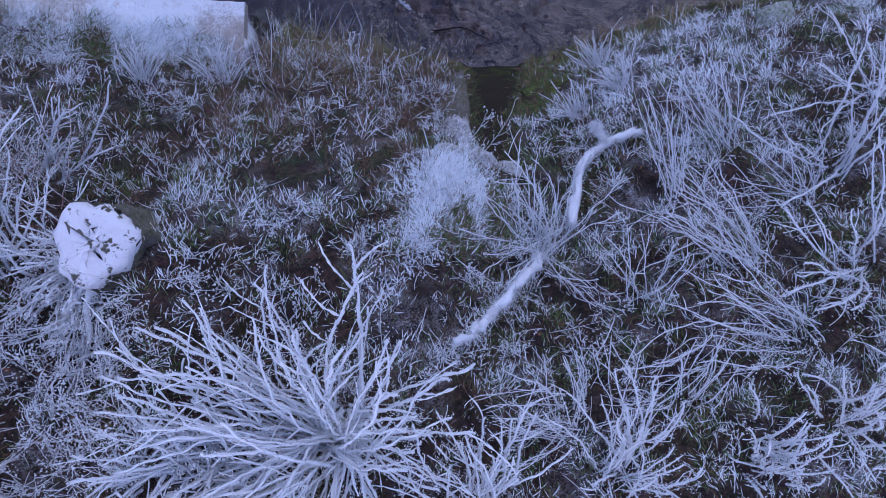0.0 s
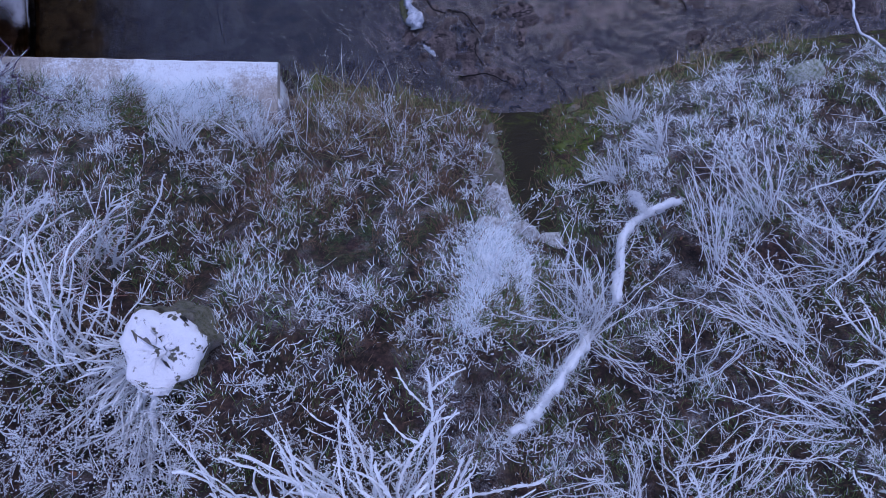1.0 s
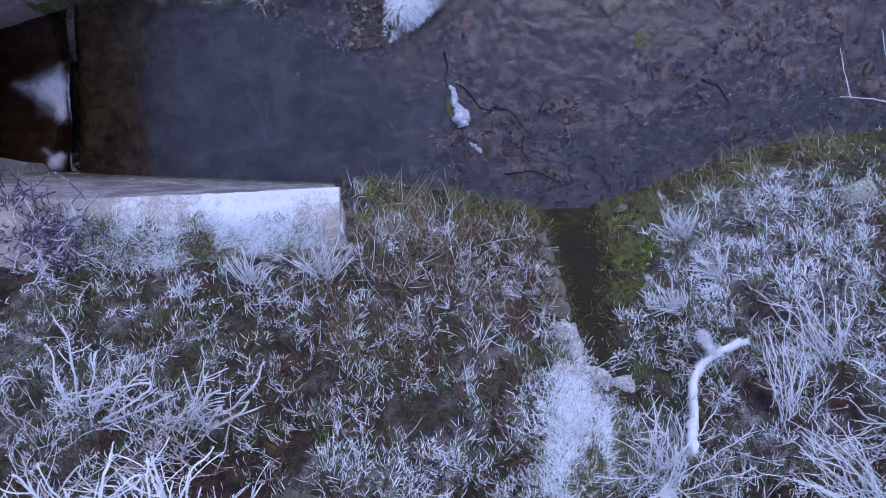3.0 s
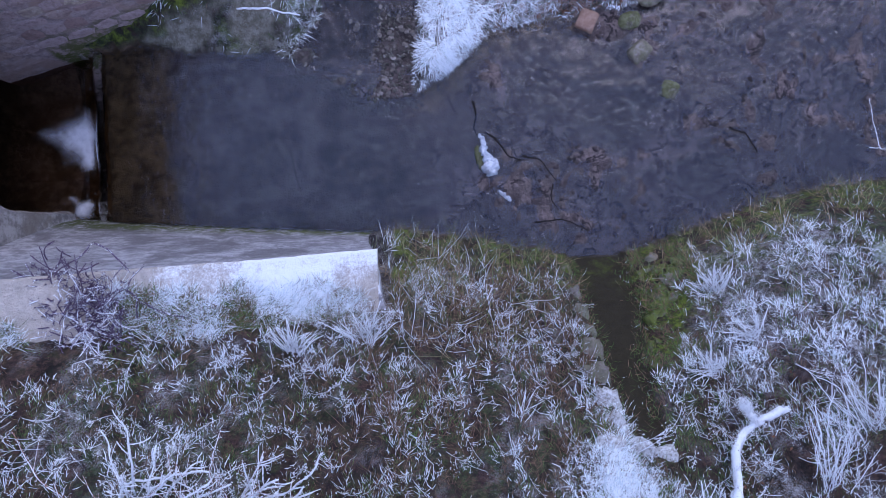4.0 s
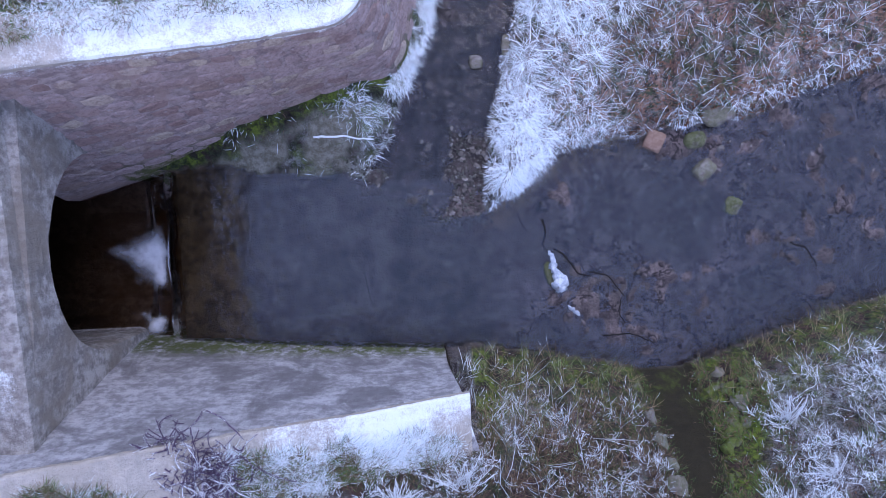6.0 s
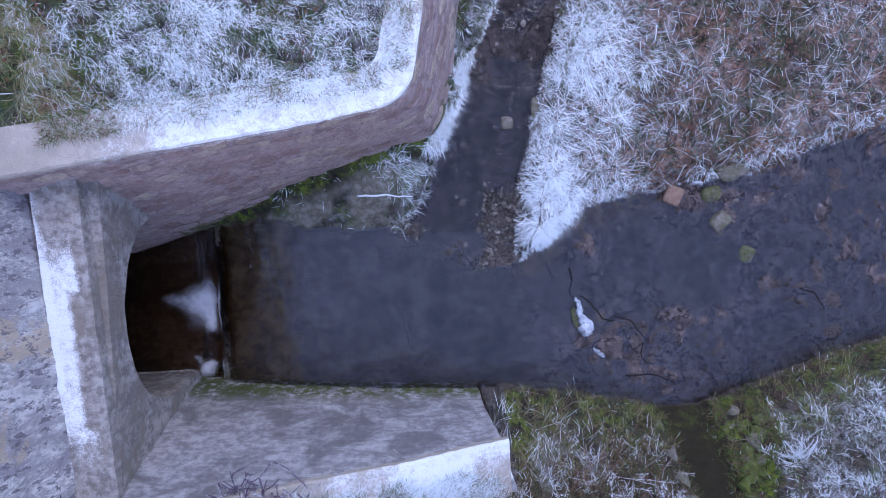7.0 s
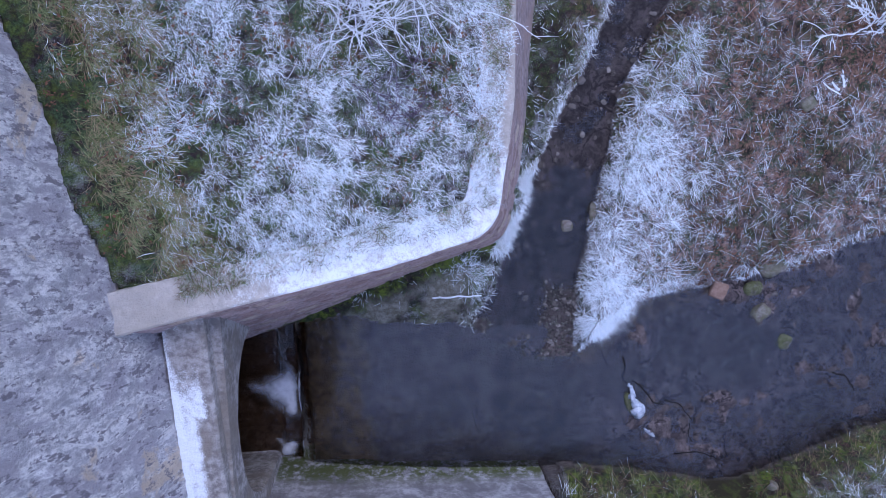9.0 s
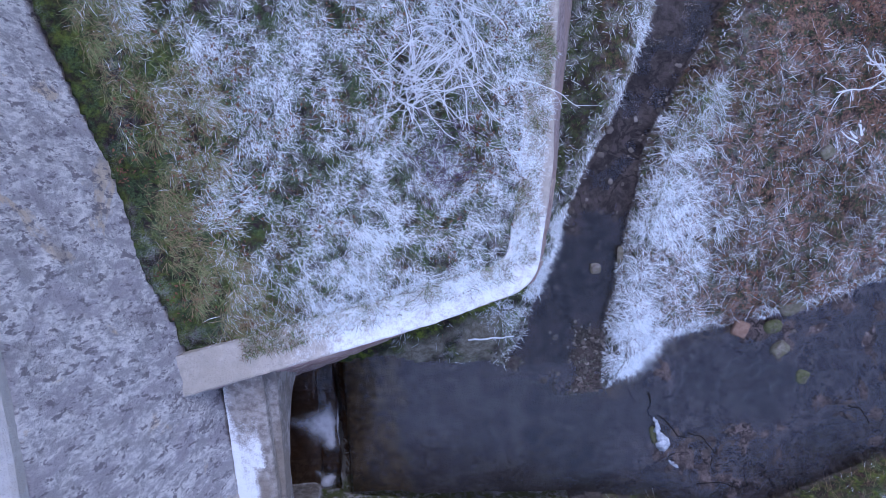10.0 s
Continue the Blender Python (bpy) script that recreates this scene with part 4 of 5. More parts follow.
def stump():
    z0, c = float(ground(-1.62, 1.45)), (-1.62, 1.45)
    base = empty("tree_stump", (*c, z0), "sawn tree stump capped with thick white rime", "stump")
    n = 40
    a = np.linspace(0, 2 * math.pi, n, endpoint=False)
    rad = 0.20 * (1 + 0.10 * np.sin(3 * a + 1) + 0.05 * np.sin(7 * a))
    top = 3.62 - z0
    rings = [np.stack([k * rad * np.cos(a) + dx, k * rad * np.sin(a), np.full(n, z)], -1) for k, z, dx in ((1.12, -0.1, 0.03), (1.06, 0.08, 0.02), (1.03, 0.2, 0.01), (1.0, top - 0.06, 0), (1.0, top - 0.02, 0), (0.94, top, 0), (0.6, top + 0.008, 0), (0.25, top, 0))]
    v = np.array(rings)
    i = np.arange(v.shape[0] * n).reshape(-1, n)
    j = np.roll(i, -1, 1)
    q = np.stack([i[:-1], j[:-1], j[1:], i[1:]], -1).reshape(-1, 4)
    t = [(i[-1][0], i[-1][k], i[-1][k + 1]) for k in range(1, n - 1)]
    v = v.reshape(-1, 3) + 0.016 * rng.normal(size=(v.shape[0] * n, 3))
    put_mesh("trunk", mesh_of("trunk", v, q, t, True), tinted_stone("stump_bark", (0.045, 0.032, 0.023), (0.12, 0.088, 0.064), 0.35, 0.12), base)
    cap = [np.stack([k * rad * np.cos(a), k * rad * np.sin(a), np.full(n, z)], -1) for k, z in ((1.04, top - 0.05), (1.06, top - 0.01), (0.98, top + 0.025), (0.8, top + 0.035), (0.6, top + 0.03), (0.4, top + 0.028), (0.2, top + 0.03))]
    v = np.array(cap)
    i = np.arange(v.shape[0] * n).reshape(-1, n)
    j = np.roll(i, -1, 1)
    q = np.stack([i[:-1], j[:-1], j[1:], i[1:]], -1).reshape(-1, 4)
    t = [(i[-1][0], i[-1][k], i[-1][k + 1]) for k in range(1, n - 1)]
    v = v.reshape(-1, 3) + 0.006 * rng.normal(size=(v.shape[0] * n, 3))
    k = Nodes("rime_cap")
    holes = k.span(k.noise(16, 4, 0.6), 0.58, 0.66)
    put_mesh("rime_cap", mesh_of("rime_cap", v, q, t, True), k.done(k.mix(holes, (0.80, 0.82, 0.84), (0.11, 0.11, 0.08)), 0.8, k.noise(60, 4), 0.012), base, "white rime cap with dark pits")
    for ang, length in ((205, 0.42), (238, 0.55), (258, 0.62)):
        d = Vector((math.cos(radians(ang)), math.sin(radians(ang))))
        pts = []
        for s in np.linspace(0.16, length, 14):
            x, y = c[0] + d.x * s, c[1] + d.y * s
            pts.append((x - c[0] + 0.02 * math.sin(s * 14 + ang), y - c[1] + 0.02 * math.cos(s * 11 + ang), float(ground(x, y)) + 0.16 * (1 - s / length) + 0.03 - z0))
        h = Heap()
        h.add(*tube(pts, np.linspace(0.024, 0.010, 14), 7, 0.4))
        needles(h, np.array(pts), 0.02, 200, 0.05)
        put_mesh("root", h.mesh("root"), WHITE_STEM, base)


def stick(name, pts, r0, r1, material, label, count=14):
    h = Heap()
    h.add(*tube(bend(pts, count) + 0.004 * rng.normal(size=(count, 3)), np.linspace(r0, r1, count), 6, 0.2))
    return put_mesh(name, h.mesh(name), material, None, label, "stick")


def ice_tongue(name, pts, radii, flat, label):
    """A crust of ice: narrow above, swelling to a ragged foot."""
    p = bend(pts, 22)
    r = np.interp(np.linspace(0, 1, 22), np.linspace(0, 1, len(radii)), radii)
    v, q, t = tube(p + 0.006 * rng.normal(size=p.shape), r, 11, 0.5)
    mid = p[np.repeat(np.arange(22), 11)]
    v = mid + (v - mid) * np.array((1, 1, flat))
    return put_mesh(name, mesh_of(name, v, q, t, True), ICE, None, label, "ice")


def overhanging_branch():
    root = Vector((3.78, 3.60, float(ground(3.78, 3.60)) - 0.03))
    base = empty("overhanging_branch", root, "crooked frosted branch reaching out over the stream", "branch")
    limb = None
    for name, pts, r0, r1 in (("limb", (root, (3.66, 3.71, 0.80), (3.57, 3.78, 0.84), (3.43, 3.83, 0.86), (3.38, 4.01, 0.86), (3.40, 4.12, 0.85), (3.34, 4.19, 0.84)), 0.014, 0.010),
                              ("side_twig", ((3.34, 4.19, 0.84), (3.34, 4.45, 0.80), (3.33, 4.90, 0.70)), 0.0038, 0.002),
                              ("side_twig", ((3.34, 4.19, 0.84), (3.26, 4.25, 0.74), (3.12, 4.31, 0.56), (3.05, 4.33, 0.50)), 0.006, 0.003),
                              ("side_twig", ((3.12, 4.31, 0.56), (3.10, 4.50, 0.52), (3.09, 4.80, 0.45)), 0.0034, 0.002)):
        p = bend([Vector(q) - root for q in pts], 24)
        h = Heap()
        h.add(*tube(p + 0.003 * rng.normal(size=p.shape), np.linspace(r0, r1, 24), 6, 0.3))
        needles(h, p, r1, 60, 0.006)
        ob = put_mesh(name, h.mesh(name), WHITE_STEM, limb or base)
        limb = limb or ob


fallen_branch()
overhanging_branch()
ice_tongue("ice_cap", ((-0.63, 4.64, 0.01), (-0.615, 4.52, 0.03), (-0.57, 4.40, 0.035), (-0.53, 4.30, 0.03), (-0.52, 4.22, 0.005)), (0.012, 0.03, 0.045, 0.075, 0.05), 0.6, "white ice frozen round a rock in the stream")
ice_tongue("ice_cap", ((-0.46, 4.05, 0.005), (-0.38, 4.00, 0.01), (-0.34, 3.95, 0.004)), (0.010, 0.022, 0.012), 0.5, "small crust of white ice on the stream")
stump()
stick("stick", on_ground(((-2.99, 5.90), (-2.72, 5.89), (-2.41, 5.86)), (0.05, 0.06, 0.05)), 0.012, 0.008, WHITE_STEM, "thin white stick lying on the mossy shelf")
# thin dark rods added along the bed, drawing its ledge edges and cracks
DARK_LEDGE = plain_material("dark_bed_line", (0.012, 0.010, 0.010), (0.035, 0.028, 0.025), 30)
for pts, r in ((((-2.58, 4.51), (-2.56, 4.34), (-2.50, 4.12)), 0.010), (((-0.70, 4.98), (-0.66, 4.82), (-0.70, 4.70), (-0.60, 4.56)), 0.022), (((-0.58, 4.66), (-0.45, 4.56), (-0.36, 4.40), (-0.22, 4.36)), 0.02),
               (((-0.20, 4.40), (-0.02, 4.36), (0.05, 4.24), (0.13, 4.14)), 0.013), (((0.10, 4.10), (0.06, 3.96), (0.15, 3.84)), 0.012), (((-0.95, 5.05), (-0.90, 4.90), (-0.85, 4.86)), 0.012), (((-0.10, 3.72), (0.2, 3.74), (0.44, 3.62)), 0.014), (((1.9, 4.62), (2.1, 4.56), (2.2, 4.36)), 0.016)):
    stick("ledge_line", [(x, y, float(ground(x, y)) + 0.05) for x, y in pts], r * 0.6, r * 0.35, DARK_LEDGE, "thin dark rod standing in for a rock ledge edge in the stream bed", 18)

# foam below the fall
k = Nodes("foam")
k.n.remove(k.bsdf)
soft = k.math("MULTIPLY", k.attr("thick"), k.span(k.noise(22, 7, 0.75), -0.15, 0.55))
clear, white, both = (k.n.new("ShaderNode" + s) for s in ("BsdfTransparent", "BsdfDiffuse", "MixShader"))
white.inputs["Color"].default_value = (0.75, 0.78, 0.82, 1)
k.l.new(soft, both.inputs[0])
k.l.new(clear.outputs[0], both.inputs[1])
k.l.new(white.outputs[0], both.inputs[2])
k.l.new(both.outputs[0], k.n["Material Output"].inputs["Surface"])
FOAM = k.mat


def foam(blobs, label):
    """blobs: (x, y, half-width, half-length, weight) of the white patches that run into each other."""
    b = np.array(blobs)
    lo, hi = (b[:, :2] - 2 * b[:, 2:4]).min(0), (b[:, :2] + 2 * b[:, 2:4]).max(0)
    hi[0] = min(hi[0], -4.71)
    x, y = np.meshgrid(np.linspace(lo[0], hi[0], 44), np.linspace(lo[1], hi[1], 44))
    wx, wy = x + 0.05 * fbm(x, y, 5, 3, 3), y + 0.06 * fbm(x, y, 5, 3, 9)
    thick = sum(w * np.exp(-((wx - cx) / sx) ** 2 - ((wy - cy) / sy) ** 2) for cx, cy, sx, sy, w in b)
    thick = 0.85 * step(0.10, 0.95, thick + 0.22 * fbm(x, y, 11, 4, 5))
    z = -0.282 + 0.03 * thick * (0.6 + 0.4 * fbm(x, y, 20, 3, 4))
    i = np.arange(44 * 44).reshape(44, 44)
    q = np.stack([i[:-1, :-1], i[:-1, 1:], i[1:, 1:], i[1:, :-1]], -1)
    put_mesh("foam", mesh_of("foam", np.stack([x, y, z], -1).reshape(-1, 3), q, None, True, thick=thick.ravel()), FOAM, None, label, "foam")


foam(((-4.83, 4.80, 0.11, 0.22, 0.8), (-4.79, 4.56, 0.07, 0.12, 0.8), (-4.97, 4.74, 0.15, 0.17, 0.75), (-5.22, 4.79, 0.16, 0.07, 0.38)), "white foam drifting below the fall")
foam(((-4.89, 4.00, 0.09, 0.09, 0.8), (-5.00, 4.12, 0.08, 0.06, 0.45), (-4.80, 4.05, 0.07, 0.04, 0.4)), "small patch of white foam below the fall")

# ---- plants ----


def stem_line(base, heading, reach, rise, sag, count, jitter=0.012):
    s = np.linspace(0, 1, count)
    h = radians(heading)
    out = reach * (s ** 1.15)
    swing = 0.12 * reach * math.sin(random.uniform(0, 6.3)) * np.sin(s * 2.6)
    x = base[0] + out * math.cos(h) - swing * math.sin(h)
    y = base[1] + out * math.sin(h) + swing * math.cos(h)
    z = base[2] + rise * (s * (1 + sag) - sag * s * s)
    p = np.stack([x, y, z], -1)
    w = rng.normal(size=(count, 3))
    for _ in range(3):
        w[1:-1] = (w[:-2] + w[1:-1] + w[2:]) / 3
    p += jitter * (w - w[0]) * np.minimum(1, reach * 2)
    return p


def shrub(name, place, sectors, material, label, radius, twigs=2, lumps=0.3, category="shrub", part_name="stem", spread=0.07, group=""):
    """sectors: (from, to heading, count, reach lo, hi, rise lo, hi)."""
    x, y = place[:2]
    z = place[2] if len(place) > 2 else float(ground(x, y)) - 0.03
    base = empty(name, (x, y, z), label, category, group)
    for h0, h1, count, r0, r1, u0, u1 in sectors:
        for _ in range(count):
            a, reach, rise = random.uniform(h0, h1), random.uniform(r0, r1), random.uniform(u0, u1)
            o = (random.gauss(0, spread), random.gauss(0, spread), 0)
            n = max(7, int((reach + rise) / 0.03))
            p = stem_line(o, a, reach, rise, random.uniform(0.2, 0.9), n)
            h = Heap()
            r = radius * random.uniform(0.7, 1.2)
            taper = np.linspace(r, r * 0.72, n)
            taper[-1] *= 0.8
            h.add(*tube(p, taper, 5, lumps))
            needles(h, p, r, n * 5, r * 1.3)
            stem = put_mesh(part_name, h.mesh(part_name), material, base)
            for _ in range(random.randint(0, twigs)):
                k = random.randint(n // 3, n - 2)
                m = max(4, n // 3)
                tw = stem_line(p[k], a + random.uniform(-60, 60), reach * random.uniform(0.15, 0.4), rise * random.uniform(0.05, 0.25), 0.5, m, 0.006)
                put_mesh("twig", mesh_of("twig", *tube(tw, np.linspace(r * 0.6, r * 0.4, m), 4, lumps + 0.25), True), material, stem)
    return base


shrub("shrub", (-0.42, 0.47), ((60, 135, 26, 0.45, 0.85, 0.5, 0.9), (135, 185, 26, 0.5, 1.1, 0.35, 0.8), (185, 270, 34, 0.3, 1.1, 0.2, 0.75), (-90, 60, 30, 0.25, 0.72, 0.3, 0.8)), WHITE_STEM,
      "large leafless shrub of arching stems thick with rime", 0.0082, 3, 0.5)
shrub("shrub", (-0.75, 0.25), ((90, 260, 36, 0.15, 0.55, 0.15, 0.5),), WHITE_STEM, "dense low shrub white with rime", 0.0095, 5, 0.5)
shrub("shrub", (-1.05, 0.42), ((100, 300, 44, 0.1, 0.5, 0.1, 0.45),), WHITE_STEM, "dense low shrub white with rime", 0.0085, 5, 0.5)
shrub("shrub", (-1.86, 1.36), ((120, 300, 46, 0.06, 0.34, 0.1, 0.34),), WHITE_STEM, "tangle of white twigs crowding round the stump", 0.006, 3, 0.5)
shrub("shrub", (-1.78, 1.12), ((190, 300, 30, 0.08, 0.40, 0.1, 0.3),), WHITE_STEM, "tangle of white twigs crowding round the stump", 0.006, 3, 0.5)
shrub("shrub", (0.71, 1.43), ((0, 360, 44, 0.25, 0.65, 0.1, 0.5), (70, 150, 8, 0.3, 0.55, 0.35, 0.6)), WHITE_STEM, "leafless shrub with thin frosted stems spreading from one root", 0.0042, 4)
FANS = (((1.60, 1.79), (62, 122), 16, 0.42, 0.8), ((1.97, 1.32), (118, 160), 22, 0.45, 0.95), ((2.09, 0.94), (135, 180), 18, 0.4, 0.85), ((1.60, 0.89), (165, 225), 12, 0.3, 0.6), ((0.81, 0.48), (85, 215), 30, 0.25, 0.5),
        ((2.05, 2.15), (95, 150), 18, 0.35, 0.7), ((1.25, 1.15), (20, 160), 16, 0.2, 0.5), ((1.35, 0.62), (60, 200), 16, 0.2, 0.45), ((2.35, 1.75), (100, 190), 14, 0.35, 0.7), ((1.05, 0.95), (200, 330), 10, 0.2, 0.4))
for (x, y), (h0, h1), count, r0, r1 in FANS:
    shrub("shrub", (x, y), ((h0, h1, count, r0, r1, 0.15, 0.42),), WHITE_STEM, "fan of thin frosted stems leaning down the bank", 0.0036, 3, group="frosted shrubs of the bank")
for (x, y), count, r0, r1 in (((0.30, 0.12), 26, 0.25, 0.55), ((1.04, 0.27), 26, 0.2, 0.5), ((1.74, 0.35), 24, 0.1, 0.3), ((2.2, 0.5), 16, 0.2, 0.4)):
    shrub("shrub", (x, y), ((40, 150, count, r0, r1, 0.25, 0.6), (150, 400, count // 3, r0 * 0.5, r1 * 0.5, 0.2, 0.4)), WHITE_STEM, "upright frosted twigs in a low shrub", 0.007, 3, 0.4, group="upright frosted shrubs")
for (x, y), (h0, h1), count in (((2.63, 1.96), (60, 220), 12), ((2.5, 1.31), (90, 220), 12), ((3.1, 2.5), (100, 230), 12), ((2.9, 0.9), (100, 200), 10)):
    shrub("shrub", (x, y), ((h0, h1, count, 0.35, 0.8, 0.3, 0.7),), WHITE_STEM, "tangled shrub with crooked stems in rime", 0.0068, 5, 0.4, group="tangled frosted shrubs")
for (x, y), (h0, h1), count in (((-2.78, 1.46), (25, 150), 14), ((-2.23, 1.36), (40, 140), 16), ((-3.0, 2.0), (0, 110), 8), ((-2.35, 1.9), (20, 100), 6), ((-3.1, 1.3), (40, 130), 12)):
    shrub("bramble", (x, y), ((h0, h1, count + count // 2, 0.2, 0.7, 0.15, 0.5),), WHITE_STEM, "bramble with bowed canes coated in rime", 0.0075, 5, 0.4, "bramble", "cane", group="frosted brambles")
for (x, y), (h0, h1), count in (((-2.50, 1.78), (-10, 110), 13), ((-2.95, 1.55), (10, 120), 12), ((-2.15, 1.70), (60, 170), 8), ((-3.3, 1.9), (-20, 120), 9)):
    shrub("bramble", (x, y), ((h0, h1, count, 0.25, 0.75, 0.12, 0.38),), BROWN_STEM, "bramble of bare orange-brown canes with little rime", 0.0042, 3, 0.3, "bramble", "cane", group="brown brambles")
shrub("shrub", (-3.84, 3.10), ((0, 360, 400, 0.06, 0.26, 0.05, 0.18), (180, 360, 110, 0.2, 0.36, 0.04, 0.14)), DARK_STEM, "purple-brown leafless shrub beside the wing wall", 0.0054, 1, 0.2, spread=0.19)
shrub("shrub", (-3.80, 3.06), ((0, 180, 60, 0.08, 0.26, 0.08, 0.20), (180, 360, 70, 0.10, 0.32, 0.10, 0.22)), LILAC_STEM, "lilac twigs with a little rime above the purple shrub", 0.0042, 1, 0.3, spread=0.15)
shrub("shrub", (-3.57, 8.69), ((150, 260, 14, 0.25, 0.70, 0.08, 0.30), (-60, 130, 34, 0.2, 0.75, 0.10, 0.40), (0, 360, 20, 0.1, 0.4, 0.1, 0.3)), WHITE_STEM, "flattened shrub of frosted stems on the terrace", 0.0050, 4, spread=0.12)
shrub("shrub", (-3.0, 9.15), ((60, 330, 70, 0.2, 0.7, 0.1, 0.40),), WHITE_STEM, "low frosted shrub of crossing stems", 0.0048, 3, spread=0.2)
shrub("shrub", (-3.3, 8.0), ((0, 360, 60, 0.1, 0.45, 0.06, 0.26),), DARK_STEM, "low half-frosted shrub of purple stems", 0.0038, 2, spread=0.2)
shrub("shrub", (2.30, 8.72), ((150, 205, 7, 0.45, 1.0, 0.5, 0.9), (70, 140, 4, 0.3, 0.6, 0.5, 0.9)), WHITE_STEM, "knobbly frosted branches of an overhanging shrub", 0.009, 10, 0.7)
for (x, y) in ((1.76, 8.2), (1.95, 8.0)):
    shrub("root_tangle", (x, y), ((60, 150, 4, 0.15, 0.4, 0.02, 0.08),), WHITE_STEM, "twisted pale roots lying on the bank", 0.013, 2, 0.4, "root", "root")
for (x, y), (h0, h1) in (((1.46, 2.74), (80, 190)), ((1.12, 2.48), (90, 200)), ((1.36, 3.05), (60, 180)), ((-2.23, 2.76), (30, 150)), ((-1.7, 2.8), (30, 150))):
    shrub("tussock", (x, y), ((h0, h1, 34, 0.10, 0.30, 0.06, 0.22),), WHITE_STEM, "spiky tussock of stiff frosted grass", 0.004, 0, 0.2, "grass tussock", "blade_tuft", 0.04, "frosted tussocks")

# dead weeds, a few kinds set many times


def weed(seed, tall, side, blob):
    h = Heap()
    n = 8
    lean = random.uniform(0, 360)
    p = stem_line((0, 0, -0.03), lean, tall * random.uniform(0.3, 0.9), tall, 0.4, n)
    h.add(*tube(p, np.linspace(0.0026, 0.0018, n), 3, 0.4))
    for _ in range(side):
        k = random.randint(2, n - 1)
        tw = stem_line(p[k], lean + random.uniform(-75, 75), random.uniform(0.02, 0.09), random.uniform(0.02, 0.08), 0.5, 4, 0.004)
        h.add(*tube(tw, (0.0018, 0.0018, 0.0018, 0.0024), 3, 0.4))
        for _ in range(blob):
            c = tw[-1] + rng.normal(size=3) * 0.013
            s = random.uniform(0.003, 0.0075)
            v = c + s * np.array(((1, 0, 0), (-0.5, 0.87, 0), (-0.5, -0.87, 0), (0, 0, 1.1), (0, 0, -1.1))) + rng.normal(size=(5, 3)) * 0.002
            h.add(v, np.zeros((0, 4)), [(0, 1, 3), (1, 2, 3), (2, 0, 3), (1, 0, 4), (2, 1, 4), (0, 2, 4)])
    return h.mesh("dead_weed")


WEEDS = [weed(i, random.uniform(0.14, 0.38), random.randint(5, 12), 2 + i % 3) for i in range(14)]


def joined(name, items, material, label, category):
    """One mesh of many set copies: (mesh, pose) pairs."""
    h = Heap()
    for me, m in items:
        v = np.empty(len(me.vertices) * 3, np.float32)
        me.vertices.foreach_get("co", v)
        v = v.reshape(-1, 3) @ np.array(m.to_3x3()).T + np.array(m.translation)
        quads = [tuple(f.vertices) for f in me.polygons if len(f.vertices) == 4]
        tris = [tuple(f.vertices) for f in me.polygons if len(f.vertices) == 3]
        h.add(v, np.array(quads, int).reshape(-1, 4), np.array(tris, int).reshape(-1, 3))
    put_mesh(name, h.mesh(name), material, None, label, category, "", "stuff")


def sow_weeds(count, x0, x1, y0, y1, keep, single, label, group, lo=0.7, hi=1.3):
    """single: how many stay things of their own; the rest become one heap."""
    made, rest = 0, []
    while made < count:
        x, y = random.uniform(x0, x1), random.uniform(y0, y1)
        z, q = ground(np.array([x]), np.array([y]), True)
        if not keep(x, y, q) or math.hypot(x + 1.62, y - 1.45) < 0.25 or math.hypot(x + 3.9, y - 3.1) < 0.45:
            continue
        s = random.uniform(lo, hi)
        m = pose(x, y, float(z[0]), random.gauss(-16, 16), random.gauss(0, 16), random.uniform(0, 360)) @ Matrix.Diagonal((s, s, s, 1))
        if made < single:
            ob = put_mesh("dead_weed", WEEDS[made % 14], WHITE_STEM, None, label, "weed", group)
            ob.matrix_world = m
        else:
            rest.append((WEEDS[made % 14], m))
        made += 1
    if rest:
        joined("weeds_" + "_".join(group.split()[3:]), rest, WHITE_STEM, label + "s, many together", "weeds")


def clear_of_channel(x, y):
    off = x - ditch_mid(y)
    return not (y > 2.05 and abs(off) < ditch_half(y) + 0.12) and not (y > 2.5 and 0.2 < off < 0.8)


def broken_stones(name, count, box, keep, lo, hi, sink, material, label):
    """Small angular stones, too many to count, half sunk in the bed."""
    items = []
    while len(items) < count:
        x, y = random.uniform(*box[:2]), random.uniform(*box[2:])
        if not keep(x, y):
            continue
        r = lo + (hi - lo) * random.random() ** 2
        items.append((GRAVEL[len(items) % 7], pose(x, y, float(ground(x, y)) + sink * r, random.uniform(-16, 16), random.uniform(-16, 16), random.gauss(-60, 35)) @ Matrix.Diagonal((r, r * random.uniform(0.4, 0.8), r * 0.6, 1))))
    joined(name, items, material, label, "stones")


def on_riffle(x, y):
    return line(SOUTH, x) + 0.10 < y < line(NORTH, x) - 0.03 and float(fbm(np.array(x * 0.8), np.array(y * 1.2), 0.9, 4, 16)) < 0.10 + 0.25 * random.random() and random.random() < (x + 1.4) * 0.6


def on_gravel(x, y):
    return y > line(NORTH, x) - 0.15 and float(gravel_bar(np.array(x), np.array(y))) > 0.25


def broken_stone(name, dark, mid, pale):
    k = Nodes(name)
    r = k.island()
    c = k.mix(k.span(r, 0.0, 0.7), dark, mid)
    c = k.mix(k.span(r, 0.82, 0.95, 0.0, 0.8), c, pale)
    c = k.mix(k.span(k.noise(60, 5, 0.7), 0.45, 0.65, 0.0, 0.6), c, dark)
    return k.done(c, 0.55, k.noise(90, 4), 0.006)


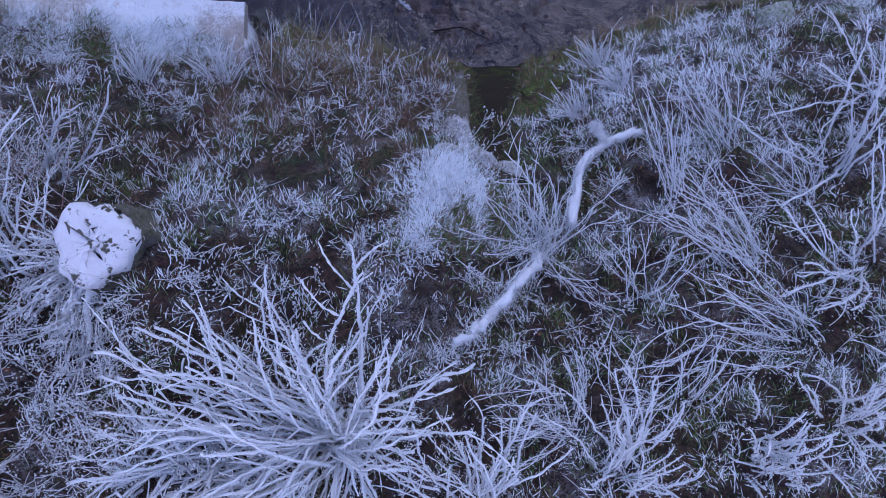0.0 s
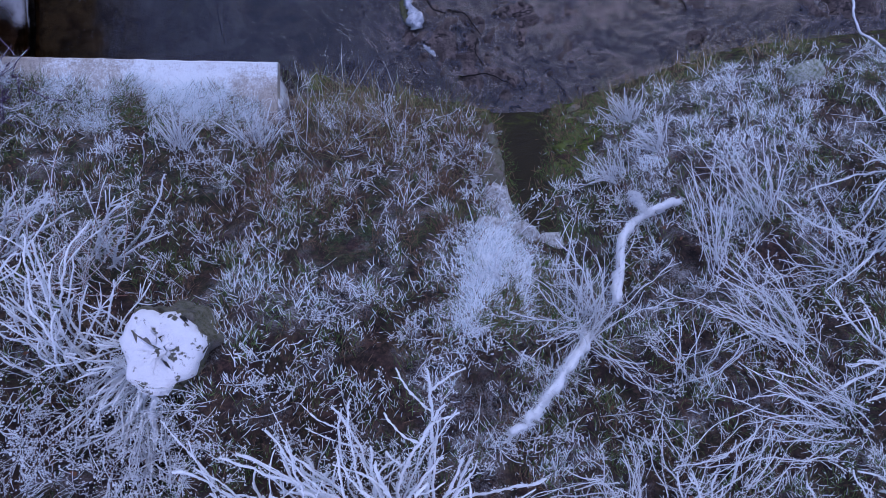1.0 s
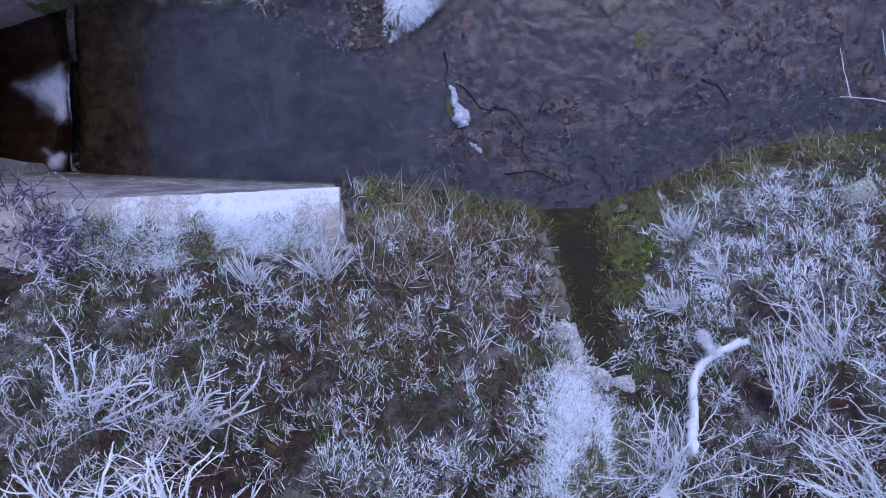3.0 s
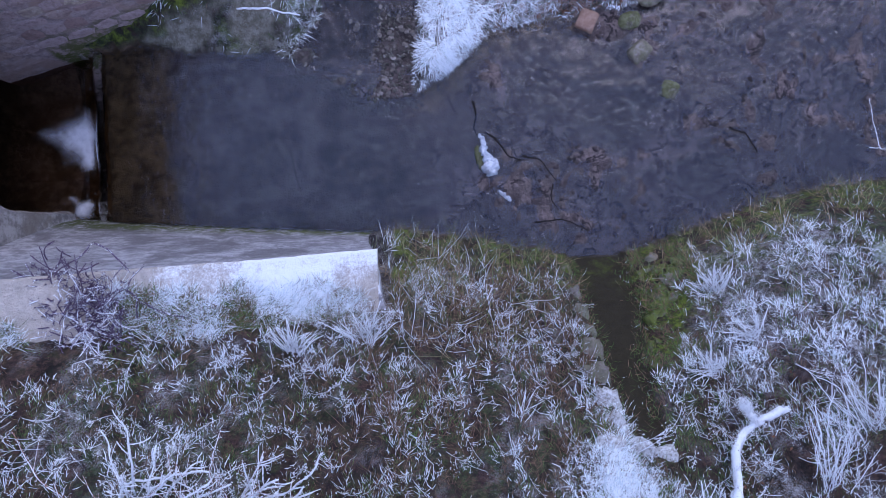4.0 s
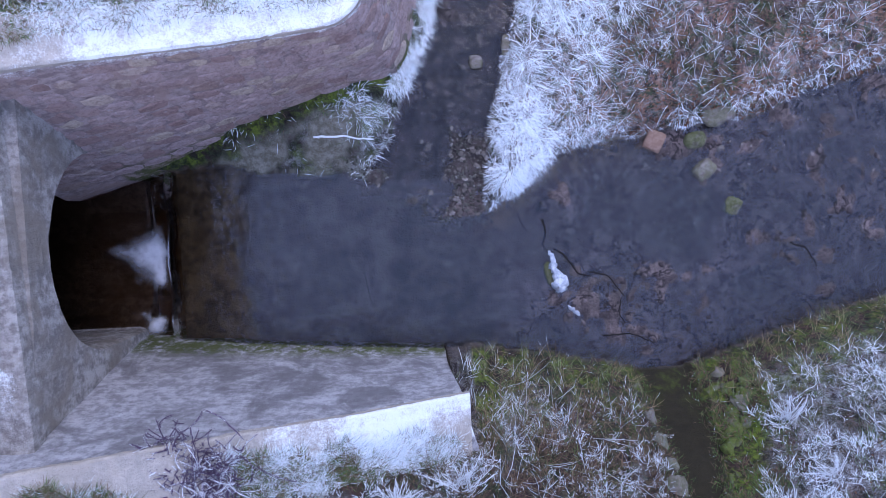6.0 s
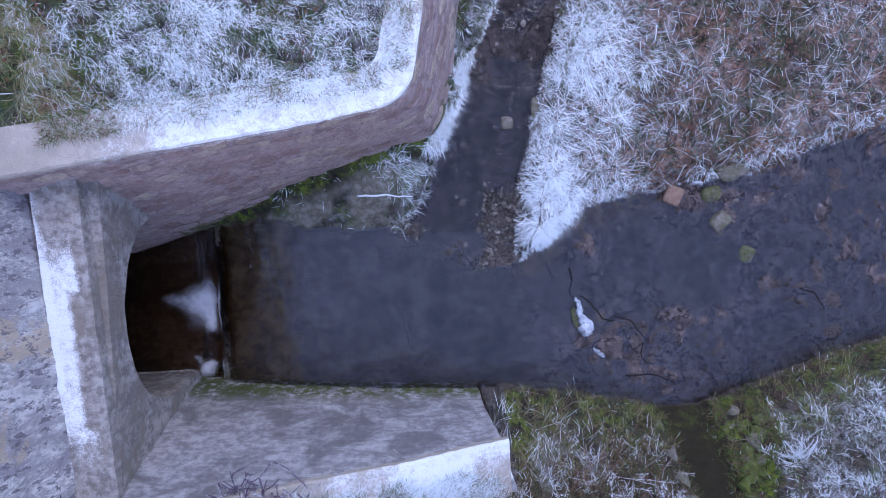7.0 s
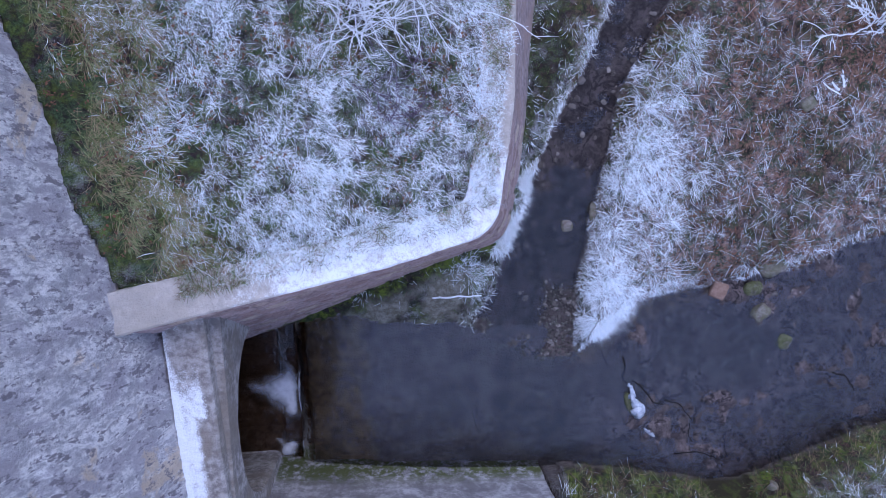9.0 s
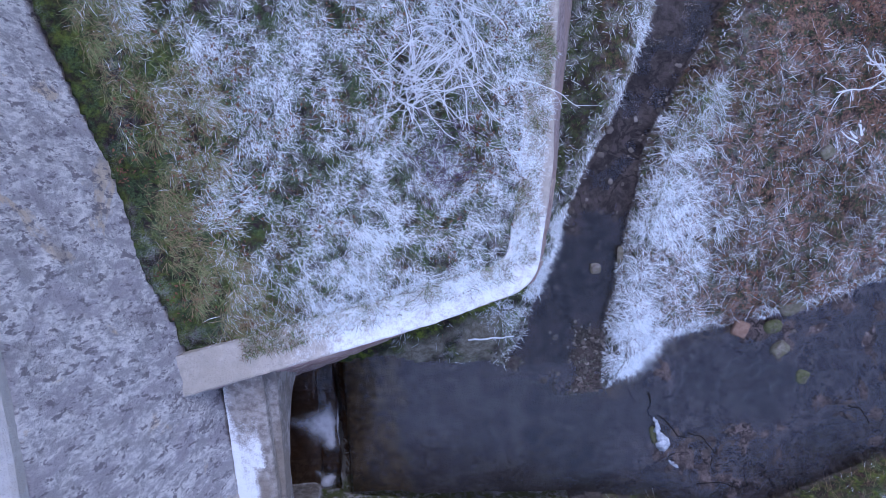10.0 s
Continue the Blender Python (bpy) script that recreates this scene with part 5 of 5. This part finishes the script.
broken_stones("stream_cobbles", 1700, (-1.3, 3.6, 3.5, 6.5), on_riffle, 0.015, 0.085, -0.02, broken_stone("riffle_stone", (0.050, 0.037, 0.037), (0.165, 0.133, 0.127), (0.25, 0.215, 0.205)), "brown and mauve stones lying awash in the riffle")
broken_stones("gravel", 1300, (-2.7, -1.2, 4.85, 6.2), on_gravel, 0.012, 0.05, 0.12, broken_stone("gravel_stone", (0.040, 0.038, 0.032), (0.135, 0.130, 0.108), (0.30, 0.29, 0.27)), "olive-brown gravel where the brook meets the stream")
sow_weeds(660, -4.6, 0.3, 0.0, 3.05, lambda x, y, q: q["south"][0] and clear_of_channel(x, y) and q["d"][0] > 0.3, 110, "dead weed stalk tipped with rime", "frosted weeds of the slope", 0.45, 1.2)
sow_weeds(190, -4.0, -0.9, -0.4, 1.35, lambda x, y, q: q["south"][0], 60, "frosted dead weed in the rank growth", "frosted weeds of the upper slope", 0.8, 1.5)
sow_weeds(330, 0.5, 3.4, 0.0, 3.8, lambda x, y, q: q["south"][0] and clear_of_channel(x, y) and q["d"][0] > 0.4, 60, "dead weed stalk tipped with rime", "frosted weeds of the bank", 0.45, 1.2)
sow_weeds(130, -2.5, -1.3, 0.2, 1.35, lambda x, y, q: q["south"][0], 40, "frosted dead weed crowded below the stump", "frosted weeds of the stump", 0.6, 1.1)
sow_weeds(90, -5.5, -2.3, 6.5, 9.8, lambda x, y, q: q["inside"][0] and x - parapet_x(y) > 1.2, 30, "short frosted weed on the terrace", "frosted weeds of the terrace", 0.4, 0.8)

# grass: blades too many to count


def blades(name, x, y, length, width, heading, e0, e1, frost, dry, label, lift=0.0, long=False, material=BLADE):
    n = len(x)
    z = ground(x, y) - 0.01 + lift
    s = np.array((0.0, 0.4, 0.75, 1.0) if long else (0.0, 0.6, 1.0))
    m = len(s) - 1
    e = e0[:, None] + (e1 - e0)[:, None] * s
    step_len = length[:, None] * np.diff(s, prepend=0.0)
    out, up = np.cumsum(step_len * np.cos(e), 1), np.cumsum(step_len * np.sin(e), 1)
    curl = heading[:, None] + rng.normal(0, 0.28, n)[:, None] * s
    px, py, pz = x[:, None] + out * np.cos(curl), y[:, None] + out * np.sin(curl), z[:, None] + up
    wv = width[:, None] * np.array((0.8, 1.0, 0.7) if long else (0.8, 1.0))
    sx, sy = -np.sin(heading)[:, None] * wv, np.cos(heading)[:, None] * wv
    c = 2 * m + 1
    v = np.empty((n, c, 3))
    for k in range(m):
        v[:, 2 * k] = np.stack([px[:, k] + sx[:, k], py[:, k] + sy[:, k], pz[:, k]], -1)
        v[:, 2 * k + 1] = np.stack([px[:, k] - sx[:, k], py[:, k] - sy[:, k], pz[:, k]], -1)
    v[:, c - 1] = np.stack([px[:, m], py[:, m], pz[:, m]], -1)
    i = np.arange(n)[:, None] * c
    q = np.concatenate([i + 2 * k + np.array((0, 1, 3, 2)) for k in range(m - 1)])
    t = i + np.array((c - 3, c - 2, c - 1))
    grow = np.repeat(s, 2)[:-1]
    fr = frost[:, None] - 0.35 + 0.52 * np.minimum(1.0, grow * 1.5)
    me = mesh_of(name, v.reshape(-1, 3), q, t, False, frost=fr.ravel(), dry=np.repeat(dry, c))
    put_mesh(name, me, material, None, label, "grass", "", "stuff")


def scatter(count, x0, x1, y0, y1, keep, clump, wide):
    """Points in tufts: each tuft has its own lean, dryness and rime, and its blades spread from its middle."""
    c = count // clump
    cx, cy = rng.uniform(x0, x1, c), rng.uniform(y0, y1, c)
    thin = fbm(cx, cy, 8.0, 3, 81) + rng.normal(0, 0.12, c) > -0.10
    cx, cy = cx[thin], cy[thin]
    c = len(cx)
    ox, oy = rng.normal(0, wide, c * clump), rng.normal(0, wide, c * clump)
    x, y = np.repeat(cx, clump) + ox, np.repeat(cy, clump) + oy
    way = np.arctan2(oy, ox)
    lean = np.repeat(rng.uniform(0, 6.28, c), clump)
    way = np.where(rng.uniform(size=len(x)) < 0.35, lean, way)
    dry = np.repeat(rng.uniform(0, 1, c), clump)
    amt = np.repeat(rng.normal(0, 0.42, c), clump)
    z, q = ground(x, y, True)
    ok = keep(x, y, q)
    q = {k: v[ok] for k, v in q.items()}
    return x[ok], y[ok], way[ok], dry[ok], amt[ok], q


def sow(name, count, box, keep, label, clump=10, length=(0.06, 0.18), width=0.0028, lean=(0.3, 1.1), flow=None, frost_add=0.0, dry_add=0.0, droop=(0.3, 1.3), edge=None, wide=0.028, long=False, vary=1.0, material=BLADE):
    x, y, way, dry, amt, q = scatter(count, *box, keep, clump, wide)
    n = len(x)
    heading = way + rng.normal(0, 0.45, n)
    if flow is not None:
        heading = np.where(rng.uniform(size=n) < 0.5, flow + rng.normal(0, 0.6, n), heading)
    ln = rng.uniform(*length, n)
    if edge is not None:
        ln = np.minimum(ln, 0.035 + 0.9 * np.maximum(0.0, edge(x, y, q)))
    thick = frost_at(x, y, q)
    bold = rng.uniform(size=n) < 0.02 + 0.16 * thick
    e0 = rng.uniform(lean[0], lean[1], n)
    fr = thick + vary * amt + frost_add + 0.28 * bold
    fr = np.where(x - parapet_x(y) < 0.3, fr - 0.3, fr)
    blades(name, x, y, ln * (1 + 0.25 * bold), rng.uniform(0.6, 1.4, n) * width * (0.75 + 0.75 * np.clip(fr, 0, 1)) * (1 + 0.25 * bold), heading, e0, e0 - rng.uniform(*droop, n), fr, np.clip(dry + dry_add, 0, 1), label, 0.0, long, material)


def bank(x, y, q):
    edge = np.clip((q["d"] - 0.12) / 0.5, 0.0, 1.0)
    off = x - ditch_mid(y)
    half = ditch_half(y)
    bare = ((y > 2.05) & (off > -half - 0.12) & (off < half + 0.04)) | ((y > 2.5) & (off > 0.2) & (off < half + 0.42 + 0.45 * fbm(x, y, 2.6, 4, 91)) & (y < 3.6))
    bare = bare | (np.hypot(x + 3.92, y - 3.06) < 0.36)
    return q["south"] & ~bare & (rng.uniform(size=len(x)) < edge * 0.9 + 0.06)


def spit_edge(x, y, q):
    return np.minimum(q["dn"], (x - line(BROOK_E, y)) * 0.9)


def fringe(x, y):
    return (x - parapet_x(y) > -0.02) & (x - parapet_x(y) < 0.80 + 0.5 * fbm(x, y, 2, 3, 6))


def on_shelf(x, y, q):
    near = np.minimum(line(BROOK_W, y) - x, q["dn"]) > 0.02
    low = ((x > -2.75) & (fbm(x, y, 3, 3, 4) > -0.1)) | (wall_foot(x) - y < 0.12) | (rng.uniform(size=len(x)) < 0.05)
    return q["shelf"] & near & ((x > -2.3) | (y < 6.4)) & (x > -3.9) & ((y > 6.3) | low)


sow("grass_slope_west", 185000, (-5.2, 0.5, -0.5, 3.7), bank, "dark green and brown grass combed down the slope, tipped with rime", 22, (0.03, 0.10), 0.0017, flow=1.6, frost_add=0.13, dry_add=0.06)
sow("grass_slope_east", 165000, (0.4, 3.8, -0.5, 4.3), bank, "frosted grass on the steep bank", 22, (0.03, 0.11), 0.0016, flow=1.8, frost_add=0.10, dry_add=-0.05)
sow("grass_spit", 150000, (-1.5, 4.0, 5.0, 10.0), lambda x, y, q: q["spit"] & (spit_edge(x, y, q) > 0.0), "frosted grass and red-brown dead leaves on the low bank", 16, (0.03, 0.13), 0.0012, (0.05, 0.4), frost_add=0.20, dry_add=0.12, droop=(0.1, 0.6), edge=spit_edge)
sow("grass_terrace", 290000, (-6.5, -2.2, 6.3, 10.2), lambda x, y, q: q["inside"] & (x < east_top(y) - 0.06) & (rng.uniform(size=len(x)) < step(0.1, 0.75, x - parapet_x(y))), "frosted tufted turf on the terrace behind the wall", 16, (0.03, 0.11), 0.0012, (0.1, 0.9), flow=-0.95, frost_add=0.20, dry_add=-0.05, wide=0.022, droop=(0.1, 0.7))
sow("grass_strip", 260000, (-6.6, -4.4, 6.2, 10.2), lambda x, y, q: q["inside"] & fringe(x, y), "longer yellow-green grass along the bridge wall", 20, (0.06, 0.17), 0.0016, (0.1, 0.8), flow=-0.9, frost_add=0.10, dry_add=0.05, vary=0.45, material=OLIVE_BLADE)
sow("grass_shelf", 75000, (-5, -0.3, 5.4, 10), on_shelf, "short frosted grass between wall and brook", 14, (0.05, 0.14), 0.0016, (0.1, 0.8), frost_add=0.14, dry_add=-0.15)
sow("grass_brook_mouth", 6000, (-2.85, -2.2, 5.72, 6.45), lambda x, y, q: q["shelf"] & (np.minimum(line(BROOK_W, y) - x, q["dn"]) > 0.02) & (np.hypot((x + 2.45) * 1.1, y - 6.1) < 0.26 + 0.3 * fbm(x, y, 4, 3, 71)), "grey-green frosted tuft at the brook's mouth", 14, (0.05, 0.15), 0.0015, (0.1, 0.8), frost_add=0.28, dry_add=-0.4)
sow("straw_slope", 6000, (-2.0, 0.1, 2.0, 3.4), bank, "long dry straw combed down the slope", 14, (0.12, 0.28), 0.0016, (0.2, 0.9), flow=1.4, frost_add=-0.40, dry_add=0.5, long=True)
sow("straw_spit", 18000, (-1.4, 3.0, 5.2, 9.2), lambda x, y, q: q["spit"] & (spit_edge(x, y, q) > 0.08), "long straw lying flat in rime", 4, (0.08, 0.34), 0.0009, (0.05, 0.22), frost_add=0.28, dry_add=0.6, droop=(0.0, 0.25), edge=spit_edge, long=True)
sow("mat_spit", 105000, (-1.45, 1.2, 5.05, 8.8), lambda x, y, q: q["spit"] & (rng.uniform(size=len(x)) < step(1.15, 0.5, x - line(BROOK_E, y) + 0.9 * fbm(x, y, 1.6, 4, 51)) * step(-0.55, 0.0, fbm(x, y, 5.0, 3, 52))) & (spit_edge(x, y, q) > 0.02), "matted long grass thick with white rime", 12, (0.08, 0.26), 0.0014, (0.03, 0.45), flow=-0.9, frost_add=0.08, droop=(0.0, 0.4), edge=spit_edge, long=True)
sow("stream_edge_grass", 9500, (-1.78, 3.4, 3.0, 4.2), lambda x, y, q: (q["d"] > 0.0) & (q["d"] < 0.35 + 0.25 * (x < -0.9)) & (q["ditch"] < 0.2), "yellow-green grass hanging over the stream", 8, (0.1, 0.24), 0.0015, (0.2, 0.9), flow=1.6, frost_add=-0.5, dry_add=0.2, long=True, material=OLIVE_BLADE)

sow("bank_stalks", 1000, (-1.45, -0.2, 2.6, 3.6), lambda x, y, q: q["south"] & (q["d"] > 0.1) & (np.abs(x - ditch_mid(y)) > ditch_half(y) + 0.1), "tall pale dry stalks leaning over the stream's edge", 4, (0.25, 0.55), 0.0014, (0.5, 1.2), flow=1.57, frost_add=-0.15, dry_add=0.4, droop=(0.2, 0.7), long=True, material=OLIVE_BLADE)

def wall_top_grass():
    """Turf that creeps over the backs of the wall tops."""
    n = 26000
    x = rng.uniform(-5.2, -1.72, n)
    back = 0.15 + 0.20 * np.clip(0.5 + 1.5 * fbm(x, x * 0, 3.2, 4, 3), 0, 1) - 0.05 * (x < -3.4) + 0.16 * step(-2.1, -1.85, x)
    y = south_lip(x) - back - rng.uniform(0, 1, n) ** 0.8 * 0.40
    ok = np.hypot(x + 3.84, y - 3.1) > 0.34
    x, y = x[ok], y[ok]
    z = south_top(x) + 0.062
    sow_on("turf_on_south_wall", x, y, z, 1.57, np.where(x < -3.6, 0.20, 0.50) + 1.2 * fbm(x, y, 4.5, 3, 41), "frosted grass creeping over the wing wall's top", 0.16)
    n = 3600
    x = rng.uniform(-5.15, -2.6, n)
    y = front_top(x) + 0.17 + rng.uniform(0, 0.22, n) - 0.05 * fbm(x, x * 0, 2.5, 3, 5)
    z = np.interp(x, (-5.7, -4.58, -3.45, -2.6), (2.51, 2.25, 1.90, 1.61)) + 0.045
    sow_on("turf_on_north_wall", x, y, z, -1.57, np.where(x < -4.6, 0.25, 0.62) + 0.8 * fbm(x, y, 5, 3, 43), "frosted grass creeping over the north wall's top")
    n = 5200
    y = rng.uniform(6.95, 9.9, n)
    x = east_top(y) - 0.06 - rng.uniform(0, 0.26, n) + 0.10 * fbm(y, y * 0, 2.5, 4, 5)
    sow_on("turf_on_east_wall", x, y, np.interp(y, (7, 9), (1.61, 1.67)) + 0.045, 0.0, 0.50 + 1.1 * fbm(x, y, 5, 3, 44), "frosted grass creeping over the east wall's top")


def sow_on(name, x, y, z, flow, frost, label, tall=0.10):
    n = len(x)
    h = flow + rng.normal(0, 1.2, n)
    e0 = rng.uniform(0.1, 0.9, n)
    blades(name, x, y, rng.uniform(0.03, tall, n), rng.uniform(0.001, 0.0020, n), h, e0, e0 - rng.uniform(0.3, 1.0, n), frost + rng.normal(0, 0.2, n), rng.uniform(0, 1, n), label, z - ground(x, y) + 0.01)


wall_top_grass()


def moss_tufts():
    """Short green tufts between the mossy stones, and thin grass in the dry channel."""
    y = rng.uniform(2.5, 3.45, 6000)
    x = ditch_mid(y) + ditch_half(y) + rng.uniform(0.0, 0.52, 6000)
    ok = fbm(x, y, 6, 3, 7) > -0.12
    sow_on("moss_tufts", x[ok], y[ok], ground(x, y)[ok] + 0.01, 1.57, np.full(ok.sum(), -0.2), "short green tufts among mossy stones")
    y = rng.uniform(2.1, 3.3, 1500)
    x = ditch_mid(y) + ditch_half(y) * rng.choice((-1, 1), 1500) + rng.normal(0.0, 0.05, 1500)
    sow_on("channel_grass", x, y, ground(x, y), 1.57, np.full(1500, -0.1), "thin olive grass along the dry channel")


moss_tufts()


def brook_fringe():
    """Rimed strands that lie over the lip of the brook's bank."""
    n = 5200
    y = rng.uniform(6.35, 9.6, n)
    wide = 0.03 + 0.17 * np.clip(0.45 + 2.4 * fbm(y, y * 0, 1.7, 4, 21), 0, 1)
    x = line(BROOK_W, y) - 0.02 - wide * rng.uniform(0, 1, n)
    ok = rng.uniform(size=n) < np.where(y < 8.1, wide * 5, wide * 2)
    x, y = x[ok], y[ok]
    n = len(x)
    blades("brook_fringe", x, y, rng.uniform(0.05, 0.16, n), rng.uniform(0.001, 0.0022, n), rng.normal(-1.3, 0.45, n), rng.uniform(0.0, 0.25, n), rng.uniform(-0.5, -0.1, n), rng.normal(0.78, 0.2, n), rng.uniform(0, 1, n), "long white grass hanging over the brook", 0.015)


brook_fringe()


def mound_grass():
    n = 9000
    k = rng.uniform(0, 1, n) ** 0.6
    y = 2.30 - 0.85 * k + 0.07 * rng.normal(size=n)
    x = 0.15 + (0.03 + 0.36 * k) * rng.uniform(-1, 1, n) + 0.07 * rng.normal(size=n)
    h, e0 = 1.57 + rng.normal(0, 1.3, n), rng.uniform(0.0, 0.5, n)
    blades("grass_mound", x, y, rng.uniform(0.03, 0.09, n), rng.uniform(0.001, 0.0022, n), h, e0, e0 - rng.uniform(0.2, 0.7, n), 0.48 + 1.2 * fbm(x, y, 6, 4, 2), rng.uniform(0, 1, n), "white frosted grass over the channel's head stones", 0.02)


mound_grass()


def leaves(count, box, keep, label):
    x, y = rng.uniform(box[0], box[1], count), rng.uniform(box[2], box[3], count)
    z, q = ground(x, y, True)
    ok = keep(x, y, q)
    x, y, z = x[ok], y[ok], z[ok]
    n = len(x)
    a, s = rng.uniform(0, 6.28, n), rng.uniform(0.007, 0.022, n)
    ring = np.array(((1, 0, 0.15), (0.2, 0.5, 0), (-0.9, 0.1, 0.2), (0.1, -0.5, 0.05)))
    v = np.empty((n, 4, 3))
    for k in range(4):
        v[:, k, 0] = x + s * (ring[k, 0] * np.cos(a) - ring[k, 1] * np.sin(a))
        v[:, k, 1] = y + s * (ring[k, 0] * np.sin(a) + ring[k, 1] * np.cos(a))
        v[:, k, 2] = z + 0.012 + s * ring[k, 2] + rng.uniform(0, 0.03, n)
    i = np.arange(n)[:, None] * 4
    put_mesh("dead_leaves", mesh_of("dead_leaves", v.reshape(-1, 3), None, np.concatenate([i + np.array((0, 1, 2)), i + np.array((0, 2, 3))])), LEAF, None, label, "leaf litter", "", "stuff")


leaves(9500, (-0.6, 3.8, 5.8, 10), lambda x, y, q: q["spit"] & (fbm(x, y, 1.5, 3, 9) + step(0.5, 1.6, x - line(BROOK_E, y)) > 0.85), "red-brown dead leaves among the grass")
leaves(3600, (-6, -2.4, 6.6, 10), lambda x, y, q: q["inside"] & (fbm(x, y, 2.2, 3, 12) > 0.0), "red-brown dead leaves in the turf")
leaves(2500, (-5, 3.5, -0.3, 3.0), lambda x, y, q: q["south"] & (q["ditch"] < 0.05) & (fbm(x, y, 1.8, 3, 8) > 0.15), "dark brown dead leaves on the slope")

# ---- stone facing of the walls ----


def facing_material(name, tones, frost):
    k = Nodes(name)
    r = k.any_object()
    c = k.mix(k.span(r, 0.0, 0.6), tones[0], tones[1])
    c = k.mix(k.span(k.math("FRACT", k.math("MULTIPLY", r, 13.7)), 0.6, 1.0), c, tones[2])
    c = k.mix(k.span(k.noise(3.2, 6, 0.7, 0.5), 0.50, 0.66, 0.0, 0.6), c, tuple(v * 0.62 for v in tones[0]))
    c = k.mix(k.span(k.noise(26, 8, 0.72), 0.42, 0.68, 0.0, 0.6), c, tuple(v * 0.6 for v in tones[0]))
    c = k.mix(k.math("MULTIPLY", k.span(k.noise(15, 8, 0.75), 0.56, 0.72), frost), c, FROST)
    return k.done(c, 0.88, k.math("ADD", k.noise(60, 6, 0.7), k.math("MULTIPLY", k.noise(14, 4), 2.0)), 0.018)


def facing_stone(i):
    """A flat, uneven stone of unit size, its face inset from its edge."""
    n = 7
    a = np.sort((np.arange(n) + rng.uniform(-0.3, 0.3, n)) * 2 * math.pi / n)
    box = 1 / np.maximum(np.abs(np.cos(a)), np.abs(np.sin(a)))
    r = 0.5 * (0.35 + 0.65 * box) * rng.uniform(0.86, 1.04, n)
    edge = np.stack([r * np.cos(a), r * np.sin(a), np.full(n, -0.5)], -1)
    rim = np.stack([0.97 * r * np.cos(a), 0.97 * r * np.sin(a), rng.uniform(0.05, 0.2, n)], -1)
    top = np.stack([0.74 * r * np.cos(a), 0.74 * r * np.sin(a), rng.uniform(0.3, 0.55, n)], -1)
    v = np.concatenate([edge, rim, top, [[0, 0, 0.5]]])
    k = np.arange(n)
    m = (k + 1) % n
    q = np.concatenate([np.stack([k, m, m + n, k + n], -1), np.stack([k + n, m + n, m + 2 * n, k + 2 * n], -1)])
    t = np.stack([k + 2 * n, m + 2 * n, np.full(n, 3 * n)], -1)
    return mesh_of("stone", v, q, t, False)


FACING = [facing_stone(i) for i in range(12)]


def lay_stones(wall, at, length, height, course, width, proud, material, most=300):
    """at(u, v): the place on the wall u metres along and at the share v of its height."""
    me_set = []
    for me in FACING:
        me = me.copy()
        me.materials.append(material)
        me_set.append(me)
    v, made = 0.14, 0
    while v < height - 0.04 and made < most:
        h = random.uniform(*course)
        u = random.uniform(-0.2, 0.0)
        while u < length and made < most:
            w = random.uniform(*width)
            cu, cv = u + w / 2, v + h / 2 + random.uniform(-0.02, 0.02)
            u += w
            if not 0.03 < cu < length - 0.02 or random.random() < 0.06:
                continue
            p = at(cu, cv / height)
            du = (at(cu + 0.05, cv / height) - at(cu - 0.05, cv / height)).normalized()
            dv = (at(cu, min(1, cv / height + 0.03)) - at(cu, cv / height - 0.03)).normalized()
            nrm = du.cross(dv).normalized()
            dv = nrm.cross(du)
            m = Matrix((du, dv, nrm)).transposed().to_4x4()
            ob = new("stone", me_set[made % 12])
            ob.parent = wall
            ob.matrix_world = Matrix.Translation(p + nrm * (proud - 0.02)) @ m @ pose(0, 0, 0, 0, 0, random.uniform(-7, 7)) @ Matrix.Diagonal((w * 1.02, h * 1.04, 0.04, 1))
            made += 1
        v += h


def north_at(u, v):
    b = [Vector((r[0][0], r[0][1], 0.0)) for r in NORTH_RUN]
    t = [Vector((r[1][0], r[1][1], r[1][2] - 0.04)) for r in NORTH_RUN]
    d = 0.0
    for i in range(len(b) - 1):
        seg = (t[i + 1] - t[i]).length
        if u <= d + seg or i == len(b) - 2:
            k = (u - d) / seg
            return b[i].lerp(b[i + 1], k).lerp(t[i].lerp(t[i + 1], k), v)
        d += seg


lay_stones(NORTH_WALL, lambda u, v: north_at(u, v * 0.93), 4.6, 1.95, (0.11, 0.18), (0.15, 0.34), 0.014, facing_material("pink_rubble", ((0.33, 0.225, 0.20), (0.45, 0.345, 0.325), (0.52, 0.43, 0.34)), 0.2))
